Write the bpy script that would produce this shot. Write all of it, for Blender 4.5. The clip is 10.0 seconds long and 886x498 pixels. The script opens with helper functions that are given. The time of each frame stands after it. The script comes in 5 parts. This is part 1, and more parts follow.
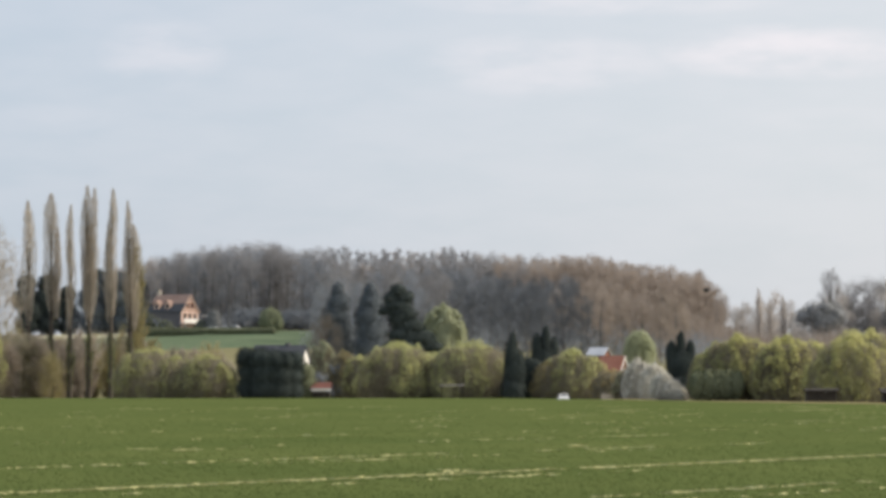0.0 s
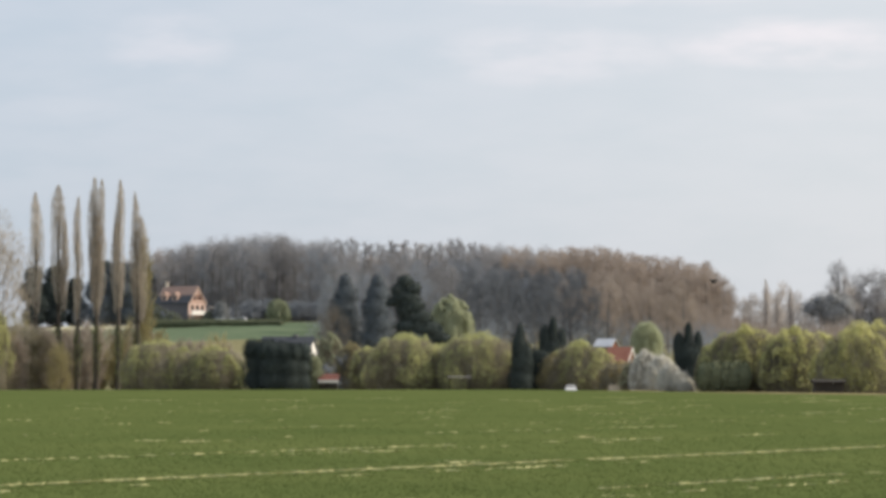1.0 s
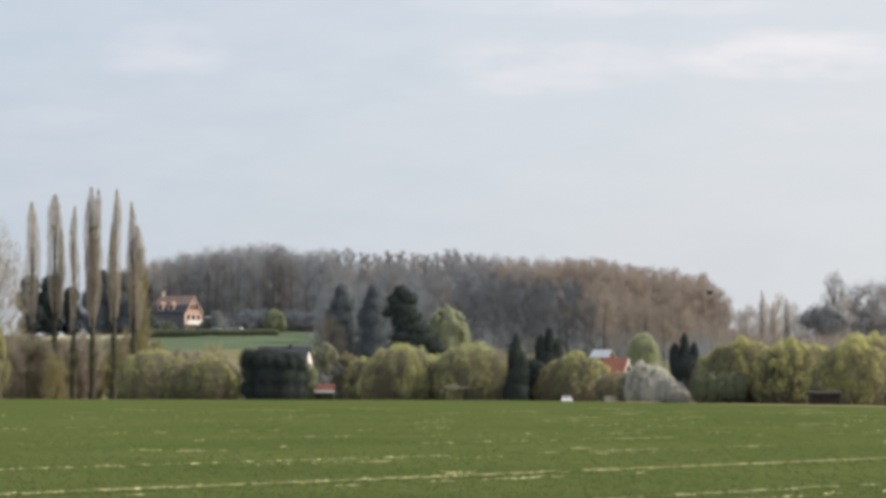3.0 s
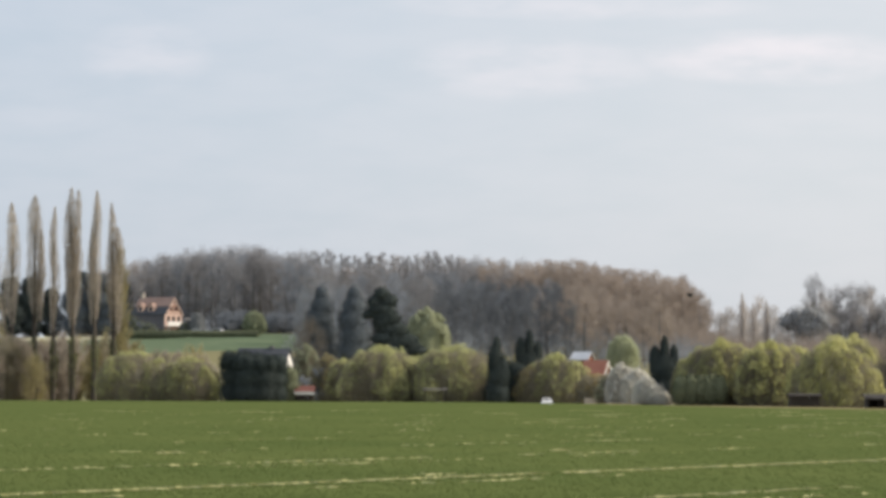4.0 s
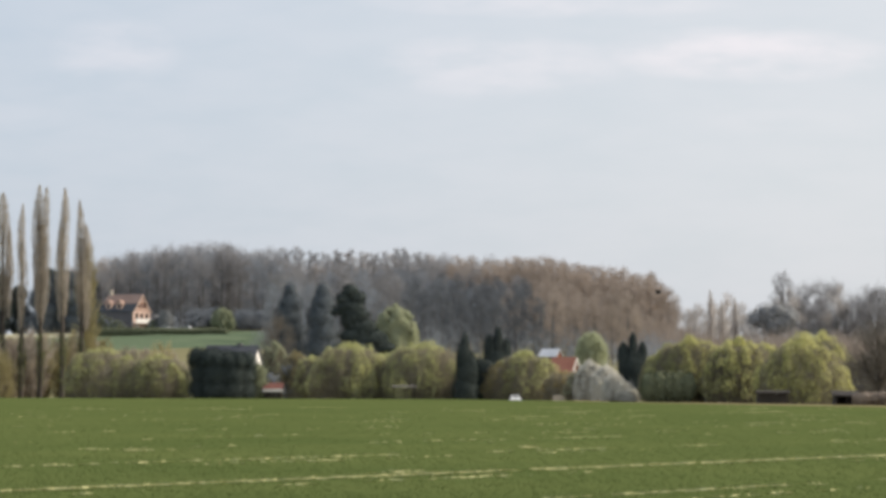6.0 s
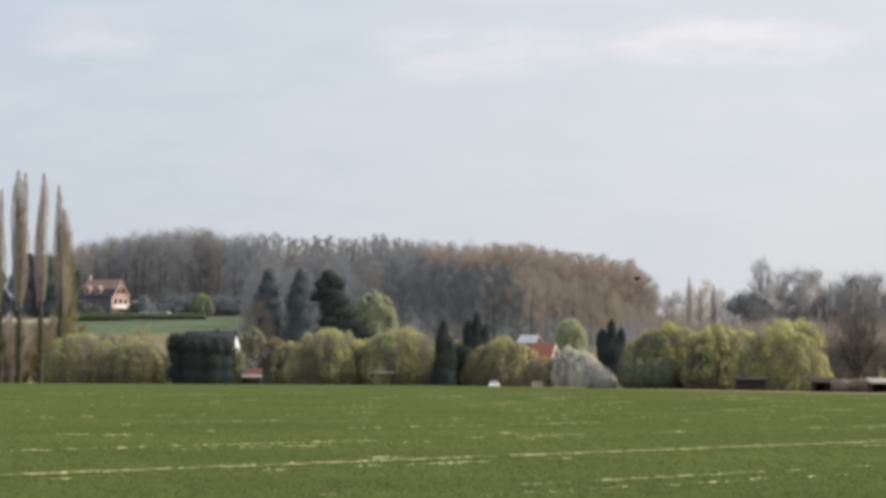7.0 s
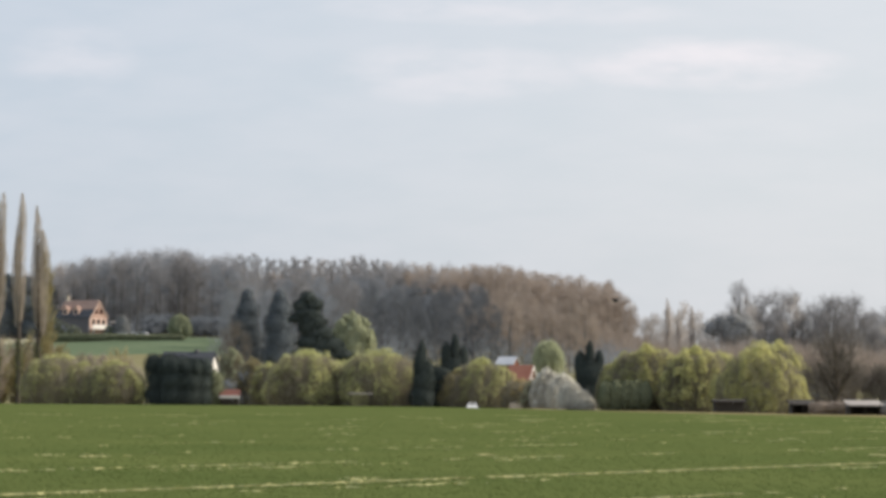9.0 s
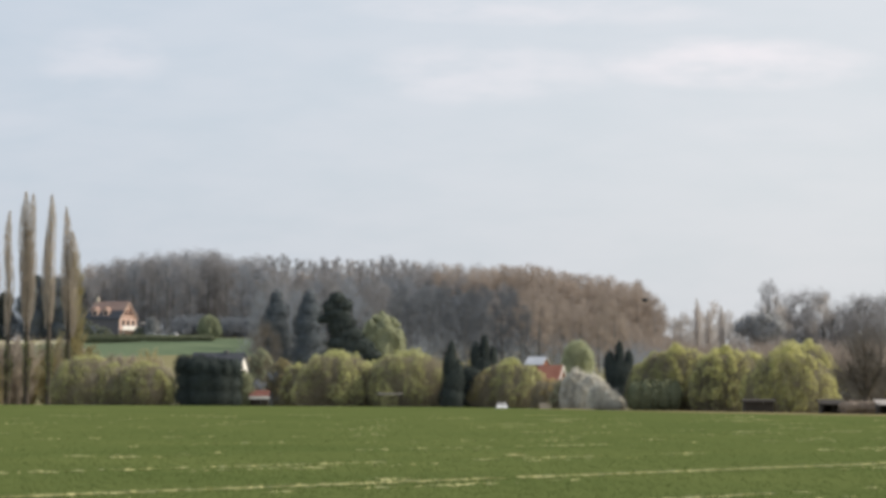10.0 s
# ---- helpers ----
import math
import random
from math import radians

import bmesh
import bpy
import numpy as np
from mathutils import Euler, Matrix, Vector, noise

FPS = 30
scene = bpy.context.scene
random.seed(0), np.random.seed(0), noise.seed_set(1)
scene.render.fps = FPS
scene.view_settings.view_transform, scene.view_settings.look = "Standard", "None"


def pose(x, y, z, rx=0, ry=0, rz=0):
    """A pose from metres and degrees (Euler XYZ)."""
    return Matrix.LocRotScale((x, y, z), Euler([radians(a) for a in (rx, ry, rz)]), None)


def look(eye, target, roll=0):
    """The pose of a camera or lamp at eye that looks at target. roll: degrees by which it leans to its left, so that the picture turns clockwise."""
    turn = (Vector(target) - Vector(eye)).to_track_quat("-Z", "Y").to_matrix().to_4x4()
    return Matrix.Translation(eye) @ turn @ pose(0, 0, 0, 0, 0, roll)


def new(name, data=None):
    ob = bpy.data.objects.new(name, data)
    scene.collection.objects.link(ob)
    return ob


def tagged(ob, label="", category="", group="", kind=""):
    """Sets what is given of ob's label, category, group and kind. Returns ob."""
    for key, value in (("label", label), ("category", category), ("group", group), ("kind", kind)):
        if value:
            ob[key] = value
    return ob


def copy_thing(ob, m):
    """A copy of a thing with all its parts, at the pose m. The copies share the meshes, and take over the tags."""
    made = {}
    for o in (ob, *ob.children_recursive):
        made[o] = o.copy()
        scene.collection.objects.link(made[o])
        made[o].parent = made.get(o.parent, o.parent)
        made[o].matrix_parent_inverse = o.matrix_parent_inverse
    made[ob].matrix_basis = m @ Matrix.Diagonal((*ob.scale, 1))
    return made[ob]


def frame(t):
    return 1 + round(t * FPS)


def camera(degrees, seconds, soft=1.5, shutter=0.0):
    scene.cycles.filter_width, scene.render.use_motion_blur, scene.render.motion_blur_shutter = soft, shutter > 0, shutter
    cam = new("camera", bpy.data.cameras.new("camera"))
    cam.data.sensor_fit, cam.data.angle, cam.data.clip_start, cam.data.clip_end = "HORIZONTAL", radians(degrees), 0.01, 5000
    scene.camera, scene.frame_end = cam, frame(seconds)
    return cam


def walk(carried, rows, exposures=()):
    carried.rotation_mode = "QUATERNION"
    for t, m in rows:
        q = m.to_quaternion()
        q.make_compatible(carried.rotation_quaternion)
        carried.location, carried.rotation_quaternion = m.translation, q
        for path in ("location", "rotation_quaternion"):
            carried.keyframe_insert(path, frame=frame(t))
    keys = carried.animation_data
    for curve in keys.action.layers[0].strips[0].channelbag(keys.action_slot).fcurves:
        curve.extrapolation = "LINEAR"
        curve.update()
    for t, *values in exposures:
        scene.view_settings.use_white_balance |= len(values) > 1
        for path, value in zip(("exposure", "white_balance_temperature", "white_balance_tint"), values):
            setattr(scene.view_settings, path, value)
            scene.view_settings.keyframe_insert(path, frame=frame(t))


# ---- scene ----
cam = camera(16.0, 10.0, soft=3.8)
EYE = 1.7
# seconds, yaw, pitch, roll: a hand-held camera that turns where it stands
ROWS = [
    (0.0, -0.0000, 2.4430, 0.0000),
    (0.2, -0.0044, 2.4740, 0.0771),
    (0.5, -0.0464, 2.3341, 0.0117),
    (0.7, -0.0549, 2.2377, -0.0232),
    (1.0, 0.1350, 2.2872, 0.0481),
    (1.2, 0.1990, 2.3188, -0.0015),
    (1.5, 0.2345, 2.3277, -0.0328),
    (1.7, 0.2587, 2.3269, -0.1105),
    (2.0, 0.2461, 2.3224, -0.1365),
    (2.2, 0.2914, 2.3262, -0.0962),
    (2.5, 0.3467, 2.5156, -0.1210),
    (2.7, 0.2444, 2.4576, -0.1252),
    (3.8, -0.2445, 2.5671, -0.2037),
    (4.0, -0.3010, 2.5129, -0.2198),
    (4.2, -0.3186, 2.5447, -0.2390),
    (4.5, -0.3949, 2.4116, -0.3569),
    (4.7, -0.5570, 2.3324, -0.4112),
    (5.0, -0.7218, 2.3156, -0.3015),
    (5.2, -0.7983, 2.3510, -0.2571),
    (6.3, -0.9567, 2.4671, -0.0965),
    (6.5, -1.1140, 2.4285, -0.0862),
    (6.8, -1.1989, 2.2450, -0.1645),
    (7.0, -1.2569, 2.2087, -0.3067),
    (7.2, -1.2914, 2.1981, -0.3180),
    (7.5, -1.3953, 2.2319, -0.3673),
    (7.7, -1.4668, 2.1904, -0.3919),
    (8.0, -1.5580, 2.3117, -0.3160),
    (8.2, -1.6995, 2.3330, -0.3743),
    (8.5, -1.7183, 2.5382, -0.3192),
    (8.7, -1.7053, 2.5400, -0.3299),
    (9.0, -1.6552, 2.6013, -0.4379),
    (9.2, -1.6473, 2.6415, -0.3993),
    (9.5, -1.4586, 2.7740, -0.3555),
    (9.7, -1.3450, 2.7118, -0.3661),
    (10.0, -1.1183, 2.6028, -0.3145),
]
walk(cam, [(t, pose(0, 0, EYE, 90 + pitch, roll, yaw)) for t, yaw, pitch, roll in ROWS])

# ---- world and sun ----
SUN_ELEVATION, SUN_AZIMUTH = radians(38), radians(86)  # azimuth from the viewing direction to its right
world = bpy.data.worlds.new("sky")
scene.world = world
world.use_nodes = True
wn, wl = world.node_tree.nodes, world.node_tree.links
wn.clear()
sky = wn.new("ShaderNodeTexSky")
sky.sky_type, sky.sun_disc = "NISHITA", False
sky.sun_elevation, sky.sun_rotation = SUN_ELEVATION, SUN_AZIMUTH
sky.air_density, sky.dust_density, sky.ozone_density = 1.0, 2.5, 1.5
dim = wn.new("ShaderNodeVectorMath")
dim.operation = "SCALE"
dim.inputs["Scale"].default_value = 0.079
wl.new(sky.outputs["Color"], dim.inputs[0])
coord = wn.new("ShaderNodeTexCoord")
split = wn.new("ShaderNodeSeparateXYZ")
wl.new(coord.outputs["Generated"], split.inputs["Vector"])


def world_math(operation, a, b):
    node = wn.new("ShaderNodeMath")
    node.operation = operation
    for socket, v in zip(node.inputs, (a, b)):
        if isinstance(v, (int, float)):
            socket.default_value = v
        else:
            wl.new(v, socket)
    return node.outputs["Value"]


def world_range(value, a, b, low, high):
    node = wn.new("ShaderNodeMapRange")
    node.interpolation_type = "SMOOTHSTEP"
    for name, v in (("From Min", a), ("From Max", b), ("To Min", low), ("To Max", high)):
        node.inputs[name].default_value = v
    wl.new(value, node.inputs["Value"])
    return node.outputs["Result"]


# across and up, seen along the field
ahead = world_math("MAXIMUM", split.outputs["Y"], 0.05)
across_sky, up_sky = world_math("DIVIDE", split.outputs["X"], ahead), world_math("DIVIDE", split.outputs["Z"], ahead)
flat = wn.new("ShaderNodeCombineXYZ")
wl.new(across_sky, flat.inputs["X"])
wl.new(up_sky, flat.inputs["Y"])
stretch = wn.new("ShaderNodeMapping")
stretch.inputs["Scale"].default_value = (26.0, 85.0, 1.0)
wl.new(flat.outputs["Vector"], stretch.inputs["Vector"])
drift = wn.new("ShaderNodeTexNoise")
drift.inputs["Scale"].default_value, drift.inputs["Detail"].default_value, drift.inputs["Roughness"].default_value = 1.0, 5.0, 0.55
wl.new(stretch.outputs["Vector"], drift.inputs["Vector"])
wisps = world_range(drift.outputs["Fac"], 0.22, 0.70, 0.0, 1.0)
# thin streaks of cloud: place across and up, reach across and up, strength
amount = world_math("MULTIPLY", wisps, 0.10)
for u, v, wide, high, strength in ((0.112, 0.1055, 0.058, 0.0115, 0.62), (0.033, 0.1015, 0.055, 0.014, 0.36), (-0.0895, 0.105, 0.028, 0.016, 0.30), (0.05, 0.122, 0.08, 0.007, 0.36), (0.125, 0.084, 0.05, 0.007, 0.15), (-0.125, 0.084, 0.04, 0.009, 0.15)):
    du = world_math("DIVIDE", world_math("SUBTRACT", across_sky, u), wide)
    dv = world_math("DIVIDE", world_math("SUBTRACT", up_sky, v), high)
    far_off = world_math("ADD", world_math("MULTIPLY", du, du), world_math("MULTIPLY", dv, dv))
    streak = world_math("MULTIPLY", world_range(far_off, 0.0, 1.0, strength, 0.0), wisps)
    amount = world_math("MAXIMUM", amount, streak)
# the veil of high haze is brighter towards the sun
veil_colour = wn.new("ShaderNodeMix")
veil_colour.data_type = "RGBA"
veil_colour.inputs["A"].default_value = (0.61, 0.69, 0.80, 1)
veil_colour.inputs["B"].default_value = (0.795, 0.825, 0.87, 1)
wl.new(world_range(across_sky, -0.20, 0.20, 0.0, 1.0), veil_colour.inputs["Factor"])
veil = wn.new("ShaderNodeMix")
veil.data_type = "RGBA"
veil.inputs["Factor"].default_value = 0.70
wl.new(dim.outputs["Vector"], veil.inputs["A"])
wl.new(veil_colour.outputs["Result"], veil.inputs["B"])
cloud = wn.new("ShaderNodeMix")
cloud.data_type = "RGBA"
cloud.inputs["B"].default_value = (0.90, 0.83, 0.855, 1)
wl.new(amount, cloud.inputs["Factor"])
wl.new(veil.outputs["Result"], cloud.inputs["A"])
back = wn.new("ShaderNodeBackground")
back.inputs["Strength"].default_value = 1.0
wl.new(cloud.outputs["Result"], back.inputs["Color"])
out = wn.new("ShaderNodeOutputWorld")
wl.new(back.outputs["Background"], out.inputs["Surface"])

sun_data = bpy.data.lights.new("sun", "SUN")
sun_data.energy, sun_data.angle, sun_data.color = 3.7, radians(1.5), (1.0, 0.89, 0.74)
sun = new("sun", sun_data)
SUN_WAY = Vector((math.sin(SUN_AZIMUTH) * math.cos(SUN_ELEVATION), math.cos(SUN_AZIMUTH) * math.cos(SUN_ELEVATION), math.sin(SUN_ELEVATION)))
sun.matrix_world = look(SUN_WAY * 300, (0, 0, 0))
scene.view_settings.exposure = 0.16


# ---- materials ----
def material(name, dark, light, scale, rough=0.85, bump=0.0, fine=0.0, vary=0.0, metal=0.0, island=0.0, through_light=0.0, gloss=0.25):
    """Two colours mixed by a large and a fine noise; vary: each object its own value; island: each leaf its own."""
    m = bpy.data.materials.new(name)
    m.use_nodes = True
    n, l = m.node_tree.nodes, m.node_tree.links
    b = n["Principled BSDF"]
    b.inputs["Roughness"].default_value, b.inputs["Metallic"].default_value = rough, metal
    b.inputs["Specular IOR Level"].default_value = gloss
    where = n.new("ShaderNodeNewGeometry")
    big = n.new("ShaderNodeTexNoise")
    big.inputs["Scale"].default_value, big.inputs["Detail"].default_value = scale, 5.0
    l.new(where.outputs["Position"], big.inputs["Vector"])
    grain = n.new("ShaderNodeTexNoise")
    grain.inputs["Scale"].default_value, grain.inputs["Detail"].default_value = fine or scale * 9, 3.0
    l.new(where.outputs["Position"], grain.inputs["Vector"])
    mean = n.new("ShaderNodeMath")
    mean.operation = "MULTIPLY_ADD"
    mean.inputs[1].default_value = 0.45
    l.new(grain.outputs["Fac"], mean.inputs[0])
    part_big = n.new("ShaderNodeMath")
    part_big.operation = "MULTIPLY"
    part_big.inputs[1].default_value = 0.55
    l.new(big.outputs["Fac"], part_big.inputs[0])
    l.new(part_big.outputs["Value"], mean.inputs[2])
    spread = n.new("ShaderNodeMapRange")
    spread.inputs["From Min"].default_value, spread.inputs["From Max"].default_value = 0.32, 0.68
    l.new(mean.outputs["Value"], spread.inputs["Value"])
    mix = n.new("ShaderNodeMix")
    mix.data_type = "RGBA"
    mix.inputs["A"].default_value, mix.inputs["B"].default_value = (*dark, 1), (*light, 1)
    l.new(spread.outputs["Result"], mix.inputs["Factor"])
    colour = mix.outputs["Result"]
    for amount, kind, socket in ((vary, "ShaderNodeObjectInfo", "Random"), (island, "ShaderNodeNewGeometry", "Random Per Island")):
        if amount:
            source, value, shift = n.new(kind), n.new("ShaderNodeMapRange"), n.new("ShaderNodeHueSaturation")
            value.inputs["To Min"].default_value, value.inputs["To Max"].default_value = 1 - amount, 1 + amount
            l.new(source.outputs[socket], value.inputs["Value"])
            l.new(value.outputs["Result"], shift.inputs["Value"])
            l.new(colour, shift.inputs["Color"])
            colour = shift.outputs["Color"]
    l.new(colour, b.inputs["Base Color"])
    if bump:
        relief = n.new("ShaderNodeBump")
        relief.inputs["Strength"].default_value, relief.inputs["Distance"].default_value = bump, 0.05
        l.new(mean.outputs["Value"], relief.inputs["Height"])
        l.new(relief.outputs["Normal"], b.inputs["Normal"])
    if through_light:
        glow, both = n.new("ShaderNodeBsdfTranslucent"), n.new("ShaderNodeMixShader")
        both.inputs["Fac"].default_value = through_light
        l.new(colour, glow.inputs["Color"])
        l.new(b.outputs["BSDF"], both.inputs[1])
        l.new(glow.outputs["BSDF"], both.inputs[2])
        l.new(both.outputs["Shader"], n["Material Output"].inputs["Surface"])
    return m


M_CROP = material("crop_ground", (0.071, 0.098, 0.032), (0.116, 0.139, 0.048), 0.09, 0.9, 0.6, 2.2, gloss=0.0)
M_BLADE = material("crop_blades", (0.104, 0.139, 0.044), (0.156, 0.188, 0.066), 0.12, 0.95, island=0.04, through_light=0.3, gloss=0.0)
M_CHAFF = material("dry_straw", (0.418, 0.407, 0.187), (0.638, 0.605, 0.330), 1.5, 0.9, island=0.2)
M_VERGE = material("bare_verge", (0.184, 0.161, 0.081), (0.310, 0.253, 0.149), 0.15, 0.95, 0.5, 1.5, gloss=0.0)
M_ROUGH = material("rough_grass", (0.149, 0.149, 0.081), (0.253, 0.230, 0.132), 0.12, 0.95, 0.5, 1.5, gloss=0.0)
M_MEADOW = material("meadow_grass", (0.100, 0.138, 0.086), (0.142, 0.180, 0.113), 0.05, 0.9, 0.3, 0.8, gloss=0.0)
M_PALE_FIELD = material("stubble", (0.391, 0.380, 0.253), (0.540, 0.517, 0.380), 0.08, 0.95, 0.3, 0.9, gloss=0.0)
M_LITTER = material("woodland_floor", (0.09, 0.08, 0.055), (0.16, 0.14, 0.09), 0.1, 0.95, 0.4, 1.0, gloss=0.0)
M_BARK = material("bark", (0.06, 0.05, 0.042), (0.11, 0.095, 0.08), 1.2, 0.95, 0.5, 9.0, vary=0.15)
# grey bark made paler: distance haze put into the trunk colour
M_BARK_HAZE = material("haze_grey_bark", (0.11, 0.11, 0.112), (0.18, 0.178, 0.178), 0.8, 0.95, 0.4, 6.0, vary=0.2)
# cooled in colour to carry the haze over the hill wood
M_TWIG_GREY = material("grey_brown_twigs", (0.235, 0.231, 0.234), (0.339, 0.335, 0.336), 0.12, 0.9, vary=0.22, island=0.16, through_light=0.5, gloss=0.0)
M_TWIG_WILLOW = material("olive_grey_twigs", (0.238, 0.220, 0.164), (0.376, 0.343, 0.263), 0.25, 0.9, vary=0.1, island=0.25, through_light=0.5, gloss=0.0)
# distance haze put into the colour: paler than bare twigs are
M_TWIG_HAZE = material("haze_pale_twigs", (0.486, 0.456, 0.429), (0.637, 0.599, 0.562), 0.15, 0.9, vary=0.15, island=0.15, through_light=0.5, gloss=0.0)
# darkened and blued: the wood's shade and haze put into the colour
M_TWIG_SHADE = material("shade_blue_twigs", (0.217, 0.236, 0.262), (0.317, 0.343, 0.373), 0.2, 0.9, vary=0.15, island=0.15, through_light=0.5, gloss=0.0)
M_TWIG_UMBER = material("umber_twigs", (0.152, 0.138, 0.118), (0.220, 0.200, 0.172), 0.2, 0.9, vary=0.12, island=0.18, through_light=0.5, gloss=0.0)
# deeper tone: shade of the lower wood put into the twig colour
M_TWIG_DARK = material("deep_shade_twigs", (0.131, 0.143, 0.157), (0.192, 0.205, 0.221), 0.12, 0.9, vary=0.2, island=0.14, through_light=0.5, gloss=0.0)
M_TWIG_WARM = material("warm_brown_twigs", (0.312, 0.266, 0.227), (0.430, 0.370, 0.320), 0.12, 0.9, vary=0.15, island=0.16, through_light=0.5, gloss=0.0)
M_TWIG_PALE = material("pale_twigs", (0.396, 0.352, 0.286), (0.572, 0.506, 0.424), 0.2, 0.9, vary=0.12, island=0.25, through_light=0.5, gloss=0.0)
M_TWIG_POPLAR = material("poplar_twigs", (0.463, 0.413, 0.344), (0.637, 0.575, 0.494), 0.25, 0.9, vary=0.12, island=0.3, through_light=0.5, gloss=0.0)
M_TWIG_OLIVE = material("olive_budding_twigs", (0.310, 0.276, 0.149), (0.448, 0.397, 0.218), 0.25, 0.9, vary=0.1, island=0.3, through_light=0.5, gloss=0.0)
M_WILLOW = material("willow_leaves", (0.437, 0.454, 0.214), (0.621, 0.621, 0.308), 0.35, 0.8, vary=0.10, island=0.12, through_light=0.45, gloss=0.0)
# brighter, yellower copy of willow_leaves: the right group's stronger light put into colour
M_WILLOW_LIT = material("lit_yellow_willow_leaves", (0.495, 0.498, 0.218), (0.687, 0.665, 0.310), 0.35, 0.8, vary=0.10, island=0.12, through_light=0.45, gloss=0.0)
M_WILLOW_PALE = material("pale_willow_leaves", (0.400, 0.427, 0.291), (0.540, 0.562, 0.392), 0.35, 0.8, vary=0.10, island=0.12, through_light=0.45, gloss=0.0)
M_FRESH = material("fresh_green_leaves", (0.26, 0.285, 0.185), (0.35, 0.375, 0.245), 0.35, 0.8, vary=0.1, island=0.25, through_light=0.3)
M_CONIFER = material("dark_needles", (0.041, 0.053, 0.051), (0.075, 0.088, 0.083), 0.5, 0.85, vary=0.15, island=0.12, gloss=0.0)
# blue-green needles, lightened in colour for the haze before the wood
M_CONIFER_BLUE = material("hazy_blue_green_needles", (0.096, 0.114, 0.130), (0.152, 0.172, 0.187), 0.4, 0.9, vary=0.12, island=0.12, gloss=0.0)
# grey-green, paled so the far pine carries haze in its colour
M_CONIFER_FAR = material("haze_grey_green_needles", (0.244, 0.256, 0.259), (0.356, 0.360, 0.359), 0.4, 0.9, island=0.15, gloss=0.0)
M_HEDGE = material("clipped_hedge_leaves", (0.119, 0.133, 0.087), (0.186, 0.200, 0.126), 0.5, 0.85, vary=0.1, island=0.12, gloss=0.0)
M_IVY = material("ivy_leaves", (0.10, 0.115, 0.05), (0.19, 0.20, 0.09), 0.6, 0.8, vary=0.1, island=0.25)
M_BLOSSOM = material("white_blossom", (0.565, 0.552, 0.501), (0.847, 0.824, 0.751), 0.4, 0.85, island=0.2, through_light=0.45)
M_AMBER = material("amber_budding_leaves", (0.33, 0.27, 0.12), (0.48, 0.38, 0.19), 0.4, 0.85, island=0.25, through_light=0.3)
M_RENDER = material("cream_render", (0.588, 0.428, 0.352), (0.707, 0.541, 0.454), 0.4, 0.9, 0.2, 6.0)
M_WHITE = material("white_paint", (0.72, 0.70, 0.66), (0.84, 0.82, 0.78), 0.5, 0.6, 0.1, 8.0)
# dark grey that puts the hill house's side-wall shade into the colour
M_SHADE_WALL = material("shade_dark_wall", (0.10, 0.10, 0.11), (0.17, 0.165, 0.17), 0.6, 0.8, 0.3, 5.0)
M_TIMBER = material("dark_timber", (0.12, 0.05, 0.03), (0.24, 0.11, 0.07), 0.8, 0.8, 0.3, 9.0)
M_TILE_PALE = material("weathered_red_tiles", (0.255, 0.162, 0.128), (0.399, 0.281, 0.230), 0.7, 0.6, 0.4, 6.0)
M_TILE_RED = material("red_roof_tiles", (0.282, 0.114, 0.079), (0.396, 0.176, 0.123), 0.7, 0.7, 0.4, 6.0)
M_TILE_OLD = material("mossy_old_tiles", (0.12, 0.05, 0.042), (0.2, 0.088, 0.072), 0.9, 0.85, 0.4, 6.0)
M_BRICK = material("orange_brick", (0.625, 0.336, 0.207), (0.825, 0.504, 0.333), 0.7, 0.9, 0.3, 8.0)
M_METAL = material("pale_metal_roof", (0.40, 0.42, 0.45), (0.55, 0.57, 0.60), 0.6, 0.35, 0.1, 3.0, metal=0.4)
M_SLATE = material("dark_slate", (0.045, 0.05, 0.06), (0.085, 0.09, 0.10), 0.8, 0.6, 0.3, 6.0)
M_STONE = material("pale_stone", (0.40, 0.36, 0.30), (0.58, 0.52, 0.44), 0.8, 0.95, 0.5, 5.0)
M_GLASS = material("dark_window_glass", (0.02, 0.024, 0.03), (0.035, 0.04, 0.05), 1.0, 0.08)
M_CAR = material("white_car_paint", (0.74, 0.75, 0.76), (0.82, 0.82, 0.82), 0.6, 0.25)
M_SILVER = material("silver_car_paint", (0.45, 0.46, 0.48), (0.55, 0.56, 0.58), 0.6, 0.3)
M_RUBBER = material("black_rubber", (0.015, 0.015, 0.015), (0.03, 0.03, 0.03), 2.0, 0.8)
M_PLASTIC = material("black_plastic", (0.01, 0.01, 0.011), (0.022, 0.022, 0.024), 4.0, 0.45)
M_BOARD = material("tarred_boards", (0.025, 0.022, 0.02), (0.055, 0.048, 0.04), 1.2, 0.85, 0.3, 8.0)
M_FELT = material("grey_roof_sheet", (0.27, 0.25, 0.235), (0.39, 0.36, 0.335), 0.5, 0.8, 0.2, 4.0)


